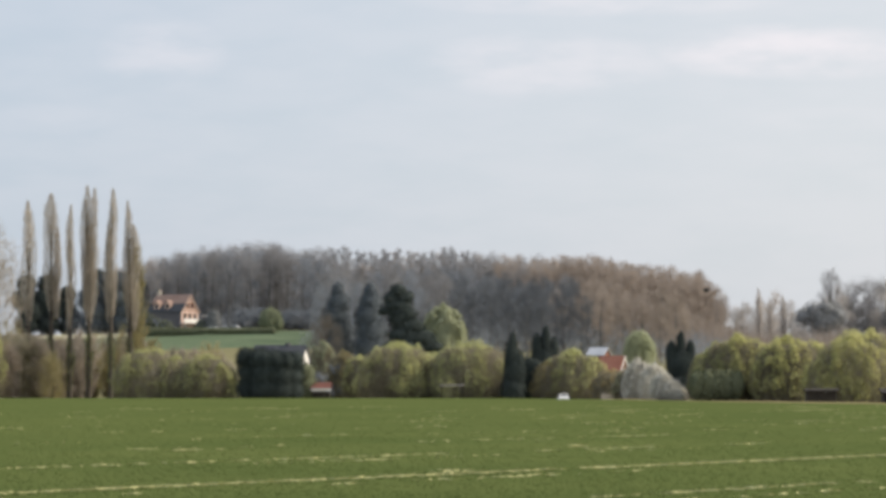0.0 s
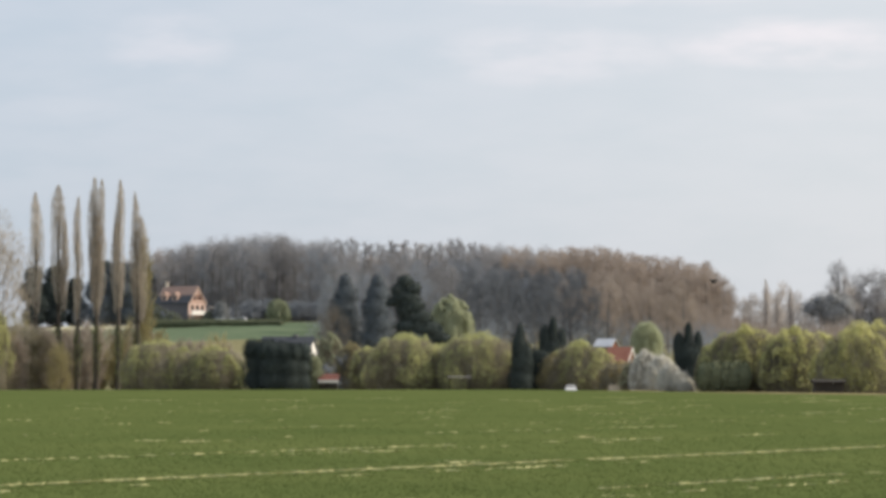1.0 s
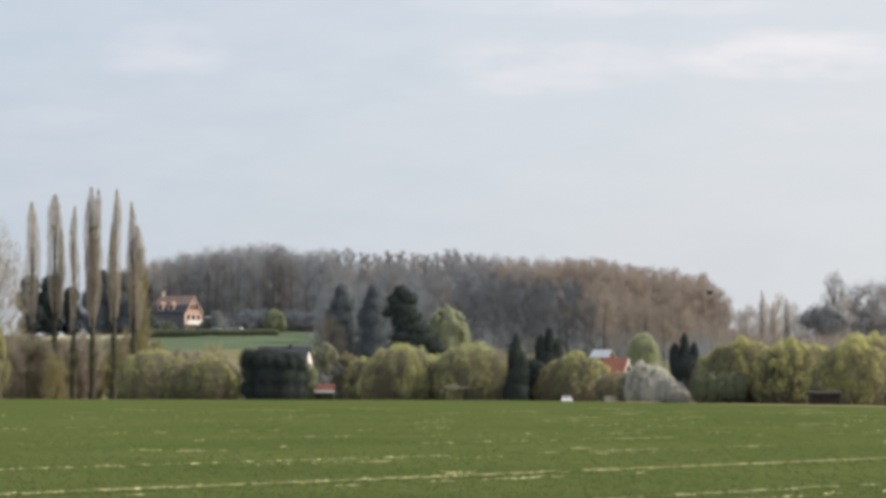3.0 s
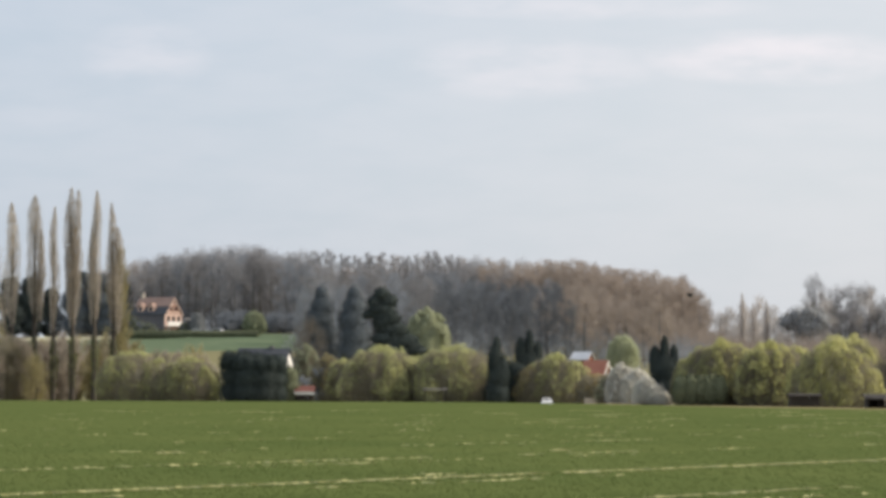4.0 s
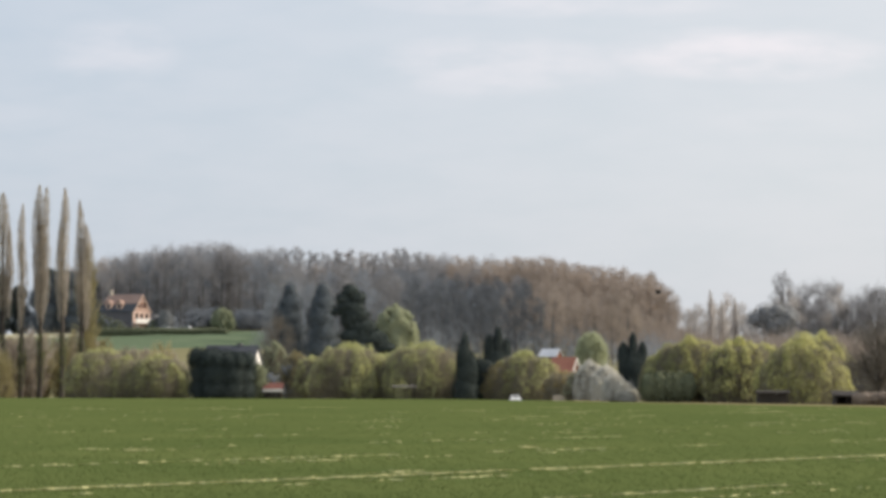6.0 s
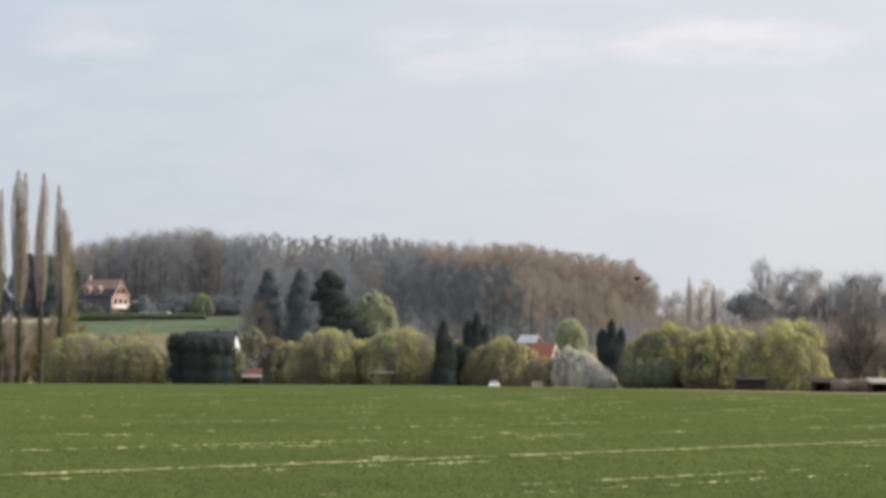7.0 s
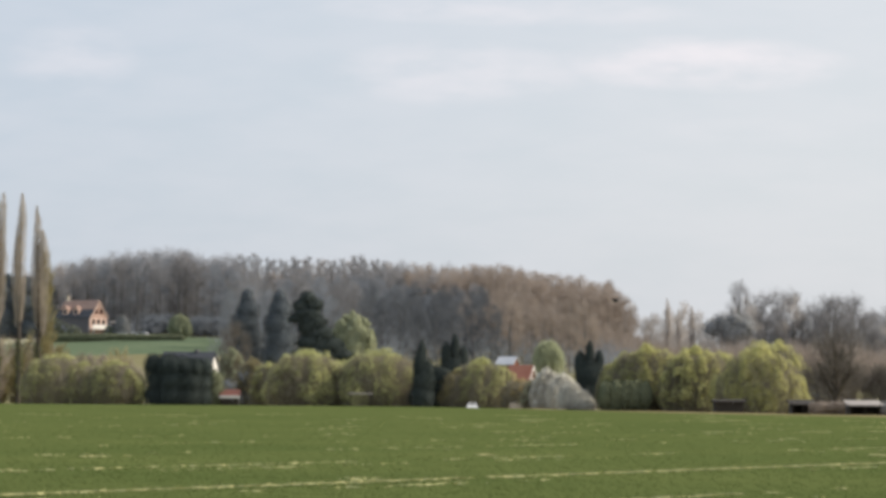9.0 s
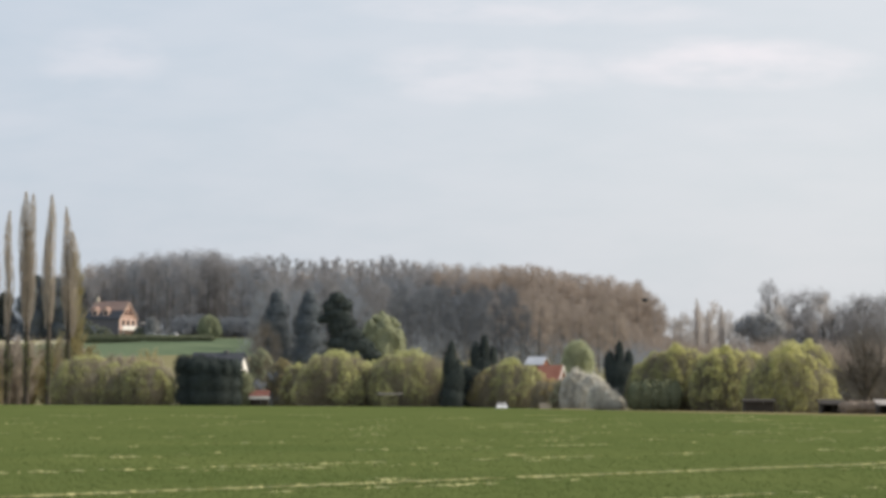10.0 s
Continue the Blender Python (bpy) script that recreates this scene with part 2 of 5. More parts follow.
# ---- mesh helpers ----
class Soup:
    """Gathers faces of three and four corners for one mesh."""

    def __init__(self):
        self.points, self.tris, self.quads, self.count = [], [], [], 0
        self.tri_mats, self.quad_mats = [], []

    def add(self, points, tris=None, quads=None, slot=0):
        points = np.asarray(points, dtype=np.float64).reshape(-1, 3)
        if tris is not None and len(tris):
            self.tris.append(np.asarray(tris, dtype=np.int64) + self.count)
            self.tri_mats.append(np.full(len(tris), slot))
        if quads is not None and len(quads):
            self.quads.append(np.asarray(quads, dtype=np.int64) + self.count)
            self.quad_mats.append(np.full(len(quads), slot))
        self.points.append(points)
        self.count += len(points)

    def mesh(self, name, mat, smooth=False):
        me = bpy.data.meshes.new(name)
        points = np.concatenate(self.points)
        tris = np.concatenate(self.tris) if self.tris else np.zeros((0, 3), int)
        quads = np.concatenate(self.quads) if self.quads else np.zeros((0, 4), int)
        me.vertices.add(len(points))
        me.vertices.foreach_set("co", points.astype(np.float32).ravel())
        corners = np.concatenate([tris.ravel(), quads.ravel()])
        me.loops.add(len(corners))
        me.loops.foreach_set("vertex_index", corners.astype(np.int32))
        starts = np.concatenate([np.arange(len(tris)) * 3, len(tris) * 3 + np.arange(len(quads)) * 4])
        me.polygons.add(len(starts))
        me.polygons.foreach_set("loop_start", starts.astype(np.int32))
        if smooth:
            me.polygons.foreach_set("use_smooth", np.ones(len(starts), dtype=bool))
        for m in mat if isinstance(mat, (list, tuple)) else [mat]:
            me.materials.append(m)
        me.polygons.foreach_set("material_index", np.concatenate(self.tri_mats + self.quad_mats).astype(np.int32))
        me.update(calc_edges=True)
        return me


def tube(soup, points, radii, sides=5):
    """A tapered limb along points."""
    points = np.asarray(points, float)
    ways = np.gradient(points, axis=0)
    rings = []
    for p, w, r in zip(points, ways, radii):
        w = w / (np.linalg.norm(w) + 1e-9)
        u = np.cross(w, (0.31, 0.95, 0.05))
        u /= np.linalg.norm(u) + 1e-9
        v = np.cross(w, u)
        a = np.linspace(0, 2 * np.pi, sides, endpoint=False)[:, None]
        rings.append(p + r * (np.cos(a) * u + np.sin(a) * v))
    quads = []
    for k in range(len(points) - 1):
        for s in range(sides):
            t = (s + 1) % sides
            quads.append((k * sides + s, k * sides + t, (k + 1) * sides + t, (k + 1) * sides + s))
    soup.add(np.concatenate(rings), quads=quads)


def unit(v):
    return v / (np.linalg.norm(v, axis=-1, keepdims=True) + 1e-9)


def twigs(soup, rng, feet, ways, lengths, width):
    """Thin tapered blades from feet along ways."""
    n = len(feet)
    side = unit(np.cross(ways, rng.normal(size=(n, 3)))) * width * 0.5
    points = np.stack([feet - side, feet + side, feet + ways * lengths[:, None]], axis=1).reshape(-1, 3)
    soup.add(points, tris=np.arange(3 * n).reshape(-1, 3))


def leaves(soup, rng, centres, normals, size, long=1.6, loose=0.7):
    """Small pointed leaf clumps, each a bent rhomb."""
    n = len(centres)
    nor = unit(normals + loose * rng.normal(size=(n, 3)))
    a = unit(np.cross(nor, rng.normal(size=(n, 3))))
    b = np.cross(nor, a)
    s = size * rng.uniform(0.6, 1.4, (n, 1))
    a, b, lift = a * s * long * 0.5, b * s * 0.5, nor * s * 0.12
    points = np.stack([centres - a, centres + b + lift, centres + a, centres - b + lift], axis=1).reshape(-1, 3)
    soup.add(points, quads=np.arange(4 * n).reshape(-1, 4))


def lobe_points(rng, lobes, n, low=0.72, high=1.05):
    """Points near the outside of a union of ellipsoids, with the outward way of each."""
    lobes = np.asarray(lobes, float)
    area = lobes[:, 3] * lobes[:, 5]
    pick = rng.choice(len(lobes), n, p=area / area.sum())
    d = unit(rng.normal(size=(n, 3)))
    c, r = lobes[pick, :3], lobes[pick, 3:]
    p = c + d * r * rng.uniform(low, high, (n, 1))
    keep = p[:, 2] > 0.05
    for k, q in enumerate(lobes):
        inside = (((p - q[:3]) / q[3:]) ** 2).sum(axis=1) < 0.5
        keep &= ~(inside & (pick != k))
    return p[keep], unit(d / r)[keep]


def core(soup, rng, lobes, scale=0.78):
    """Added filler for the shaded inside of foliage: lumpy balls within the lobes."""
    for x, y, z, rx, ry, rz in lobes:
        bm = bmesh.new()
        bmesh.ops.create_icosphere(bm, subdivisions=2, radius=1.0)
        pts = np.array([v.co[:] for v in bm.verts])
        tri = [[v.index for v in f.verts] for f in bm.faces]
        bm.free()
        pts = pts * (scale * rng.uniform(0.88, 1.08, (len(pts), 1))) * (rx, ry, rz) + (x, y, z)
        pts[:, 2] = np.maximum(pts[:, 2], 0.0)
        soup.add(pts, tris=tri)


def thing(name, x, y, label, category, group="", turn=0.0, z=None, kind=""):
    ob = new(name)
    ob.empty_display_size = 0.3
    ob.matrix_world = pose(x, y, ground_z(x, y) if z is None else z, 0, 0, turn)
    return tagged(ob, label, category, group, kind)


def child(name, me, parent, label=""):
    ob = new(name, me)
    ob.parent = parent
    return tagged(ob, label) if label else ob


def part(name, bm, mat, parent, label=""):
    me = bpy.data.meshes.new(name)
    bm.to_mesh(me)
    bm.free()
    me.materials.append(mat)
    return child(name, me, parent, label)


def slab(x0, x1, y0, y1, z0, z1, bevel=0.02):
    """A block with softened edges."""
    bm = bmesh.new()
    bmesh.ops.create_cube(bm, size=1.0, matrix=Matrix.Translation(((x0 + x1) / 2, (y0 + y1) / 2, (z0 + z1) / 2)) @ Matrix.Diagonal((x1 - x0, y1 - y0, z1 - z0, 1)))
    if bevel:
        bmesh.ops.bevel(bm, geom=bm.edges[:], offset=bevel, segments=1, affect="EDGES")
    return bm


def prism(profile, a, b, axis="x"):
    """A profile of (across, up) corners drawn out from a to b along x, or along y."""
    bm = bmesh.new()
    ends = []
    for s in (a, b):
        ends.append([bm.verts.new((s, u, w) if axis == "x" else (u, s, w)) for u, w in profile])
    bm.faces.new(ends[0][::-1])
    bm.faces.new(ends[1])
    for k in range(len(profile)):
        j = (k + 1) % len(profile)
        bm.faces.new((ends[0][k], ends[0][j], ends[1][j], ends[1][k]))
    bmesh.ops.recalc_face_normals(bm, faces=bm.faces[:])
    return bm


# ---- the land ----
def table(x, pairs):
    """Value at x, gliding along (x, value) pairs."""
    return float(np.interp(x, [p[0] for p in pairs], [p[1] for p in pairs]))


FIELD_EDGE = ((5, 365), (15, 345), (22, 315), (28, 288), (36, 265), (44, 246), (70, 225))
HILL_TOP = ((-170, 11), (-120, 13), (-73, 13.6), (-40, 15.5), (0, 15), (35, 13.5), (50, 10.5), (62, 6.5), (75, 4), (110, 4), (220, 3))


def field_edge(x):
    return table(x, FIELD_EDGE)


def ground_z(x, y):
    """Height of the land: a level field, then a long slope up to the wood."""
    s = min(max((y - 445) / 320, 0), 1)
    e = field_edge(x)
    dip = 0.8 * min(max((y - e - 3 - min(max((x - 15) * 4.5, 0), 27)) / 14, 0), 1) * min(max((520 - y) / 80, 0), 1)
    return -dip + table(x, HILL_TOP) * s * s * (3 - 2 * s) * (1 if y < 1100 else max(0.0, 1 - (y - 1100) / 600))


def build_land():
    xs = np.unique(np.concatenate([np.linspace(-2600, -260, 14), np.linspace(-240, 240, 97), np.linspace(260, 2600, 14)]))
    field = [-400, -60, 0, 20, 35, 45, 55, 65, 80, 100, 125, 155, 190, 230, 280, 330]
    beyond = [0, 12, 24, 36, 50, 80]
    far = [470, 490, 510, 530, 550, 565, 580, 595, 605, 618, 632, 645, 660, 675, 690, 700, 720, 740, 760, 790, 830, 900, 1000, 1100, 1300, 1700, 2500, 4500]
    rows = [("field", f) for f in field] + [("edge", b) for b in beyond] + [("far", f) for f in far]
    points, index = [], {}
    for i, (kind, v) in enumerate(rows):
        for j, x in enumerate(xs):
            e = field_edge(x)
            y = v * e / 365 if kind == "field" and v > 0 else v if kind != "edge" else e + v
            index[i, j] = len(points)
            points.append((x, y, ground_z(x, y)))
    faces, mats = [], []
    for i in range(len(rows) - 1):
        for j in range(len(xs) - 1):
            faces.append((index[i, j], index[i, j + 1], index[i + 1, j + 1], index[i + 1, j]))
            x = (xs[j] + xs[j + 1]) / 2
            kind, v = rows[i]
            m = 0
            if kind == "edge":
                m = 1 if v < 36 and x > 17 else 2
            elif kind == "far":
                m = 2 if v < 618 else 3 if v < 690 and x < -24 else 5
                if -92 < x < -71 and 690 <= v < 760:
                    m = 4
            mats.append(m)
    me = bpy.data.meshes.new("ground")
    me.from_pydata(points, [], faces)
    for m in (M_CROP, M_VERGE, M_ROUGH, M_MEADOW, M_PALE_FIELD, M_LITTER):
        me.materials.append(m)
    me.polygons.foreach_set("material_index", mats)
    me.polygons.foreach_set("use_smooth", [True] * len(mats))
    me.update()
    tagged(new("ground", me), "level green crop field rising to a hill meadow and woodland floor", "ground", kind="structure")


build_land()


def build_crop():
    """Blades of the young crop, where the camera looks over it."""
    rng = np.random.default_rng(11)
    soup = Soup()
    reach = np.linspace(40, 362, 400)
    share = reach * (40 / reach) ** 2.5
    n = 42000
    d = rng.choice(reach, n, p=share / share.sum()) + rng.uniform(-0.5, 0.5, n)
    a = rng.uniform(-0.19, 0.21, n)
    feet = np.stack([d * np.sin(a), d * np.cos(a), np.zeros(n)], axis=1)
    feet = feet[feet[:, 1] < np.interp(feet[:, 0], *zip(*FIELD_EDGE)) - 2]
    n = len(feet)
    tall = np.interp(feet[:, 1], (40, 150, 365), (0.04, 0.04, 0.035))
    tall = np.repeat(tall, 3) * rng.uniform(0.6, 1.15, 3 * n)
    feet = np.repeat(feet, 3, axis=0) + rng.normal(0, 0.05, (3 * n, 3)) * (1, 1, 0)
    ways = unit(rng.normal(0, 0.6, (3 * n, 3)) * (1, 1, 0) + (0, 0, 1))
    twigs(soup, rng, feet, ways, tall, np.interp(feet[:, 1], (40, 150, 365), (0.016, 0.02, 0.025))[:, None])
    tagged(new("crop", soup.mesh("crop", M_BLADE)), "short green blades of young crop covering the field", "crop", kind="stuff")


build_crop()


def build_straw():
    """Dry pale stalks along the tramlines and in thin patches."""
    rng = np.random.default_rng(5)
    soup = Soup()
    along, across = np.array((0.553, 0.833)), np.array((0.833, -0.553))
    feet = []
    for k, offset in enumerate((-23.7, -32.0, -41.3, -50.5, -59.7, -69, -79, -90, -102, -115)):
        for track in (0.0, 1.7):
            n = (4200, 11000, 2600, 1300, 1100, 900, 700, 600, 500, 500)[k] // (1 if track == 0 else 5)
            s = rng.uniform(10, 180, n)
            gate = np.array([noise.noise((v * 0.16, offset, track * 5)) + 0.8 * noise.noise((v * 0.9, offset, 7 + track)) for v in s])
            s = s[gate > (-0.38 if k == 1 and track == 0 else 0.0 if k == 0 else 0.2)]
            p = along * s[:, None] + across * (offset + track + rng.normal(0, 0.075 + 0.012 * k, (len(s), 1)))
            feet.append(p)
    for _ in range(60):
        d = math.sqrt(rng.uniform(55**2, 300**2))
        a = rng.uniform(-0.17, 0.19)
        c = np.array((d * math.sin(a), d * math.cos(a)))
        n = int(rng.uniform(8, 40))
        feet.append(c + rng.normal(0, 1, (n, 1)) * along * d * 0.006 + rng.normal(0, 0.12 + d * 0.0012, (n, 2)))
    for x, y in ((10.7, 186), (16.8, 243), (22.1, 193), (24.4, 200), (-6.5, 79), (3.6, 84), (14.8, 88), (17.5, 92)):
        feet.append(np.array((x, y)) + rng.normal(0, 1, (70, 2)) * (0.0016 * y, 0.004 * y))
    feet = np.concatenate(feet)
    feet = feet[(feet[:, 1] > 42) & (np.abs(feet[:, 0]) < 0.24 * feet[:, 1]) & (feet[:, 1] < 235)]
    n = len(feet)
    feet = np.concatenate([feet, np.full((n, 1), 0.045)], axis=1)
    ways = unit(unit(rng.normal(0, 1, (n, 3)) * (1, 1, 0)) + rng.normal(0, 0.06, (n, 3)) * (0, 0, 1))
    d = feet[:, 1]
    twigs(soup, rng, feet, ways, (0.13 + d * 0.0006) * rng.uniform(0.6, 1.5, n), 0.024)
    tagged(new("straw", soup.mesh("straw", M_CHAFF)), "pale dry straw lying along the tramlines in the crop", "straw", kind="stuff")


build_straw()


# ---- trees ----
def bare_meshes(seed, height, base, radius, limbs=36, count=2600, twig=0.9, width=0.045, rise=1.2, trunk=0.28, mat=None, peak=0.55, wobble=0.25, fork=2, up=0.1, jitter=0.6, blunt=2.0, sweep=0.55, bark=None):
    """Trunk and leafless crown: tapered trunk, limbs that reach up and out, side limbs and many twigs."""
    rng = np.random.default_rng(seed)
    wood, crown = Soup(), Soup()
    zs = np.linspace(0, height * 0.93, 9)
    axis = np.stack([np.cumsum(rng.normal(0, wobble * 0.35, 9)) * (zs / height), np.cumsum(rng.normal(0, wobble * 0.35, 9)) * (zs / height), zs], axis=1)
    tube(wood, axis, trunk * (1 - zs / height) ** 0.8 * np.where(zs < 0.2, 1.3, 1) + 0.015, 7)

    def on_trunk(z):
        return np.array([np.interp(z, zs, axis[:, 0]), np.interp(z, zs, axis[:, 1]), z])

    paths = []
    for _ in range(limbs):
        u = rng.uniform(0.02, 1.0)
        z = base + (height - base) * u
        shape = (u / peak) ** 0.7 if u < peak else max(0.0, 1 - ((u - peak) / (1.02 - peak)) ** blunt) ** (1 / blunt)
        r = radius * shape * rng.uniform(0.45, 1.08)
        a = rng.uniform(0, 2 * math.pi)
        foot = on_trunk(max(base * 0.75, z - rise * r - rng.uniform(0.1, 0.8)))
        tip = on_trunk(min(z, height * 0.93)) * (1, 1, 0) + (r * math.cos(a), r * math.sin(a), z)
        mid = foot + (tip - foot) * (sweep, sweep, 0.42) + rng.normal(0, 0.06 * radius, 3)
        pts = np.array([foot, mid, tip])
        thick = trunk * 0.33 * (1 - 0.6 * u) + 0.015
        tube(crown, pts, (thick, thick * 0.6, 0.012), 4)
        paths.append(pts)
        for _ in range(fork):
            s = rng.uniform(0.3, 0.8)
            p = mid + (tip - mid) * s if rng.random() < 0.6 else foot + (mid - foot) * s
            way = unit(tip - foot + rng.normal(0, 0.5, 3) * np.linalg.norm(tip - foot)) + (0, 0, 0.25)
            q = p + way * rng.uniform(0.25, 0.5) * np.linalg.norm(tip - foot)
            tube(crown, np.array([p, (p + q) / 2 + rng.normal(0, 0.05, 3), q]), (thick * 0.45, thick * 0.3, 0.01), 3)
            paths.append(np.array([p, (p + q) / 2, q]))
    paths = np.array(paths)
    k = rng.integers(0, len(paths), count)
    s = rng.uniform(0.15, 1.0, (count, 1)) ** 0.8
    first = s < 0.5
    p = np.where(first, paths[k, 0] + (paths[k, 1] - paths[k, 0]) * s * 2, paths[k, 1] + (paths[k, 2] - paths[k, 1]) * (s * 2 - 1))
    ways = unit(unit(paths[k, 2] - paths[k, 0]) * 0.7 + rng.normal(0, jitter, (count, 3)) + (0, 0, up))
    twigs(crown, rng, p + rng.normal(0, 0.06 * radius, (count, 3)), ways, twig * rng.uniform(0.4, 1.3, count), width)
    return wood.mesh("trunk", bark or M_BARK), crown.mesh("crown", mat or M_TWIG_GREY)


def bare_tree(x, y, meshes, label, name="bare_tree", category="tree", group="", turn=0.0, sink=0.0):
    ob = thing(name, x, y, label, category, group, turn, ground_z(x, y) - sink)
    child("trunk", meshes[0], ob, "dark grey-brown bark")
    child("crown", meshes[1], ob)
    return ob


def hanging(soup, rng, centres, outward, size):
    """Narrow leaf clumps along hanging twigs."""
    n = len(centres)
    nor = unit(outward + 0.4 * rng.normal(size=(n, 3)))
    b = unit(np.cross(nor, (0, 0, 1) + 0.2 * rng.normal(size=(n, 3))))
    a = np.cross(b, nor)
    s = size * rng.uniform(0.7, 1.3, (n, 1))
    a, b, lift = a * s * 1.4, b * s * 0.36, nor * s * 0.1
    points = np.stack([centres - a, centres + b + lift, centres + a, centres - b + lift], axis=1).reshape(-1, 3)
    soup.add(points, quads=np.arange(4 * n).reshape(-1, 4))


def tuft_lobes(rng, radius, height, base, count, deep=0.8, hang=0.0):
    """Tufts over a domed crown: small at random, from the top down to a third of the height."""
    tufts = []
    tall = height - base
    skew, bulge = rng.uniform(-0.24, 0.08) * radius, rng.uniform(0, 6.28, 2)
    for k in range(count):
        u = min(1.0, max(0.2, 1.0 - (0.78 - 0.22 * hang) * (k + 0.5) / count + rng.uniform(-0.05, 0.05)))
        a = 2.4 * k + rng.uniform(-0.4, 0.4)
        w = radius * rng.uniform(0.10, 0.18)
        r = max(0.0, radius * (0.88 + 0.12 * min(u / 0.35, 1.0)) * math.sqrt(max(0.0, 1 - u**3.2)) - w * 0.55) * rng.uniform(0.92, 1.05) * (1 + 0.08 * math.sin(2 * a + bulge[0]) + 0.06 * math.sin(5 * a + bulge[1]))
        tufts.append((r * math.cos(a) + skew * u, r * deep * math.sin(a), base + tall * u * rng.uniform(0.95, 1.02) - w * (0.8 + hang), w, w, w * rng.uniform(0.75, 1.0) * (1 + 1.2 * hang)))
    return tufts


def leafy_tree(x, y, radius, height, seed, label, mat, name="willow_tree", category="tree", base=0.0, count=5200, leaf=0.125, droop=0.6, trunk=0.25, twig_mat=None, twig_count=1800, group="", lobes=9, inner=0.9):
    """A rounded tree or shrub in thin young leaf: trunk, limbs, twigs, leafy tufts and strands that hang from them."""
    rng = np.random.default_rng(seed)
    ob = thing(name, x, y, label, category, group)
    wood, crown, green = Soup(), Soup(), Soup()
    tufts = tuft_lobes(rng, radius, height, base * height, lobes * 8, 0.8, droop)
    dome = (np.mean([q[0] for q in tufts]), 0, height * (0.34 + 0.45 * base), radius * 0.93, radius * 0.74, height * (0.61 - 0.42 * base))
    fork = np.array((0, 0, height * 0.22))
    tube(wood, [(0, 0, -0.2), (rng.normal(0, 0.05), 0, height * 0.1), fork], (trunk * 1.25, trunk, trunk * 0.85), 8)
    for cx, cy, cz, rx, ry, rz in tufts:
        tip = np.array((cx, cy, cz))
        mid = fork * 0.5 + tip * 0.5 + rng.normal(0, 0.15, 3) + (0, 0, 0.06 * height)
        tube(crown, [fork, mid, tip], (trunk * 0.3, trunk * 0.16, 0.02), 4)
    p, out = lobe_points(rng, tufts, int(twig_count * 1.2), 0.2, 1.02)
    twigs(crown, rng, p, unit(out + rng.normal(0, 0.5, p.shape) + (0, 0, -droop)), rng.uniform(0.3, 0.9, len(p)), 0.04)
    p, out = lobe_points(rng, [dome], int(twig_count * 3.4), 0.8, 1.02)
    p = p[p[:, 2] < height * 0.85]
    twigs(crown, rng, p + (0, 0, 0.3), unit(rng.normal(0, 0.25, p.shape) + (0, 0, -0.9)), np.minimum(rng.uniform(0.4, 1.2, len(p)), p[:, 2] + 0.3), 0.05)
    p, out = lobe_points(rng, tufts, int(count * 2.0), 0.78, 1.08)
    ok = out[:, 2] > -0.3
    leaves(green, rng, p[ok], (out + (0, 0, 0.25))[ok], leaf * 0.9, 1.5, 0.36)
    high = [q for q in tufts if q[2] > height * 0.5]
    p, out = lobe_points(rng, high or tufts, int(count * 0.9), 0.85, 1.1)
    ok = out[:, 2] > -0.1
    leaves(green, rng, p[ok], (out + (0, 0, 0.3))[ok], leaf * 0.85, 1.5, 0.36)
    sway = rng.normal(size=(3, 3)) * 3.2 / radius
    phase = rng.uniform(0, 6.28, 3)
    p, out = lobe_points(rng, tufts, int(count * 0.85), 0.85, 1.02)
    ok = out[:, 2] < 0.35
    p = p[ok]
    radial = unit(p * (1, 1.4, 0) + rng.normal(0, 0.2, p.shape))
    steps = max(2, int(2 + droop * 8))
    reach = rng.uniform(0.35, 1.0, len(p)) * steps
    for k in range(steps):
        c = p + rng.normal(0, 0.05, p.shape) + radial * (0.03 * k) - np.array((0, 0, 0.30 * k))
        patch = np.sin(c * (1, 1, 0.35) @ sway + phase).sum(axis=1)
        chance = np.clip(0.03 + 1.0 * (np.maximum(c[:, 2], 0) / height) ** 1.2, 0, 1) * np.clip(0.8 + 0.4 * patch, 0.2, 1.0)
        ok = (c[:, 2] > 0.1) & (k < reach) & (rng.random(len(c)) < chance)
        hanging(green, rng, c[ok], (radial + (0, 0, 0.25))[ok], leaf * 0.95)
    # added solid core in the twig colour keeps shaded gaps from going black
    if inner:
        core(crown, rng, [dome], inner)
    child("trunk", wood.mesh("trunk", M_BARK), ob, "grey-brown bark")
    child("inner_crown", crown.mesh("inner_crown", twig_mat or M_TWIG_WILLOW), ob, "inner limbs and twigs, usually over an added solid filler core")
    child("foliage", green.mesh("foliage", mat), ob)
    return ob


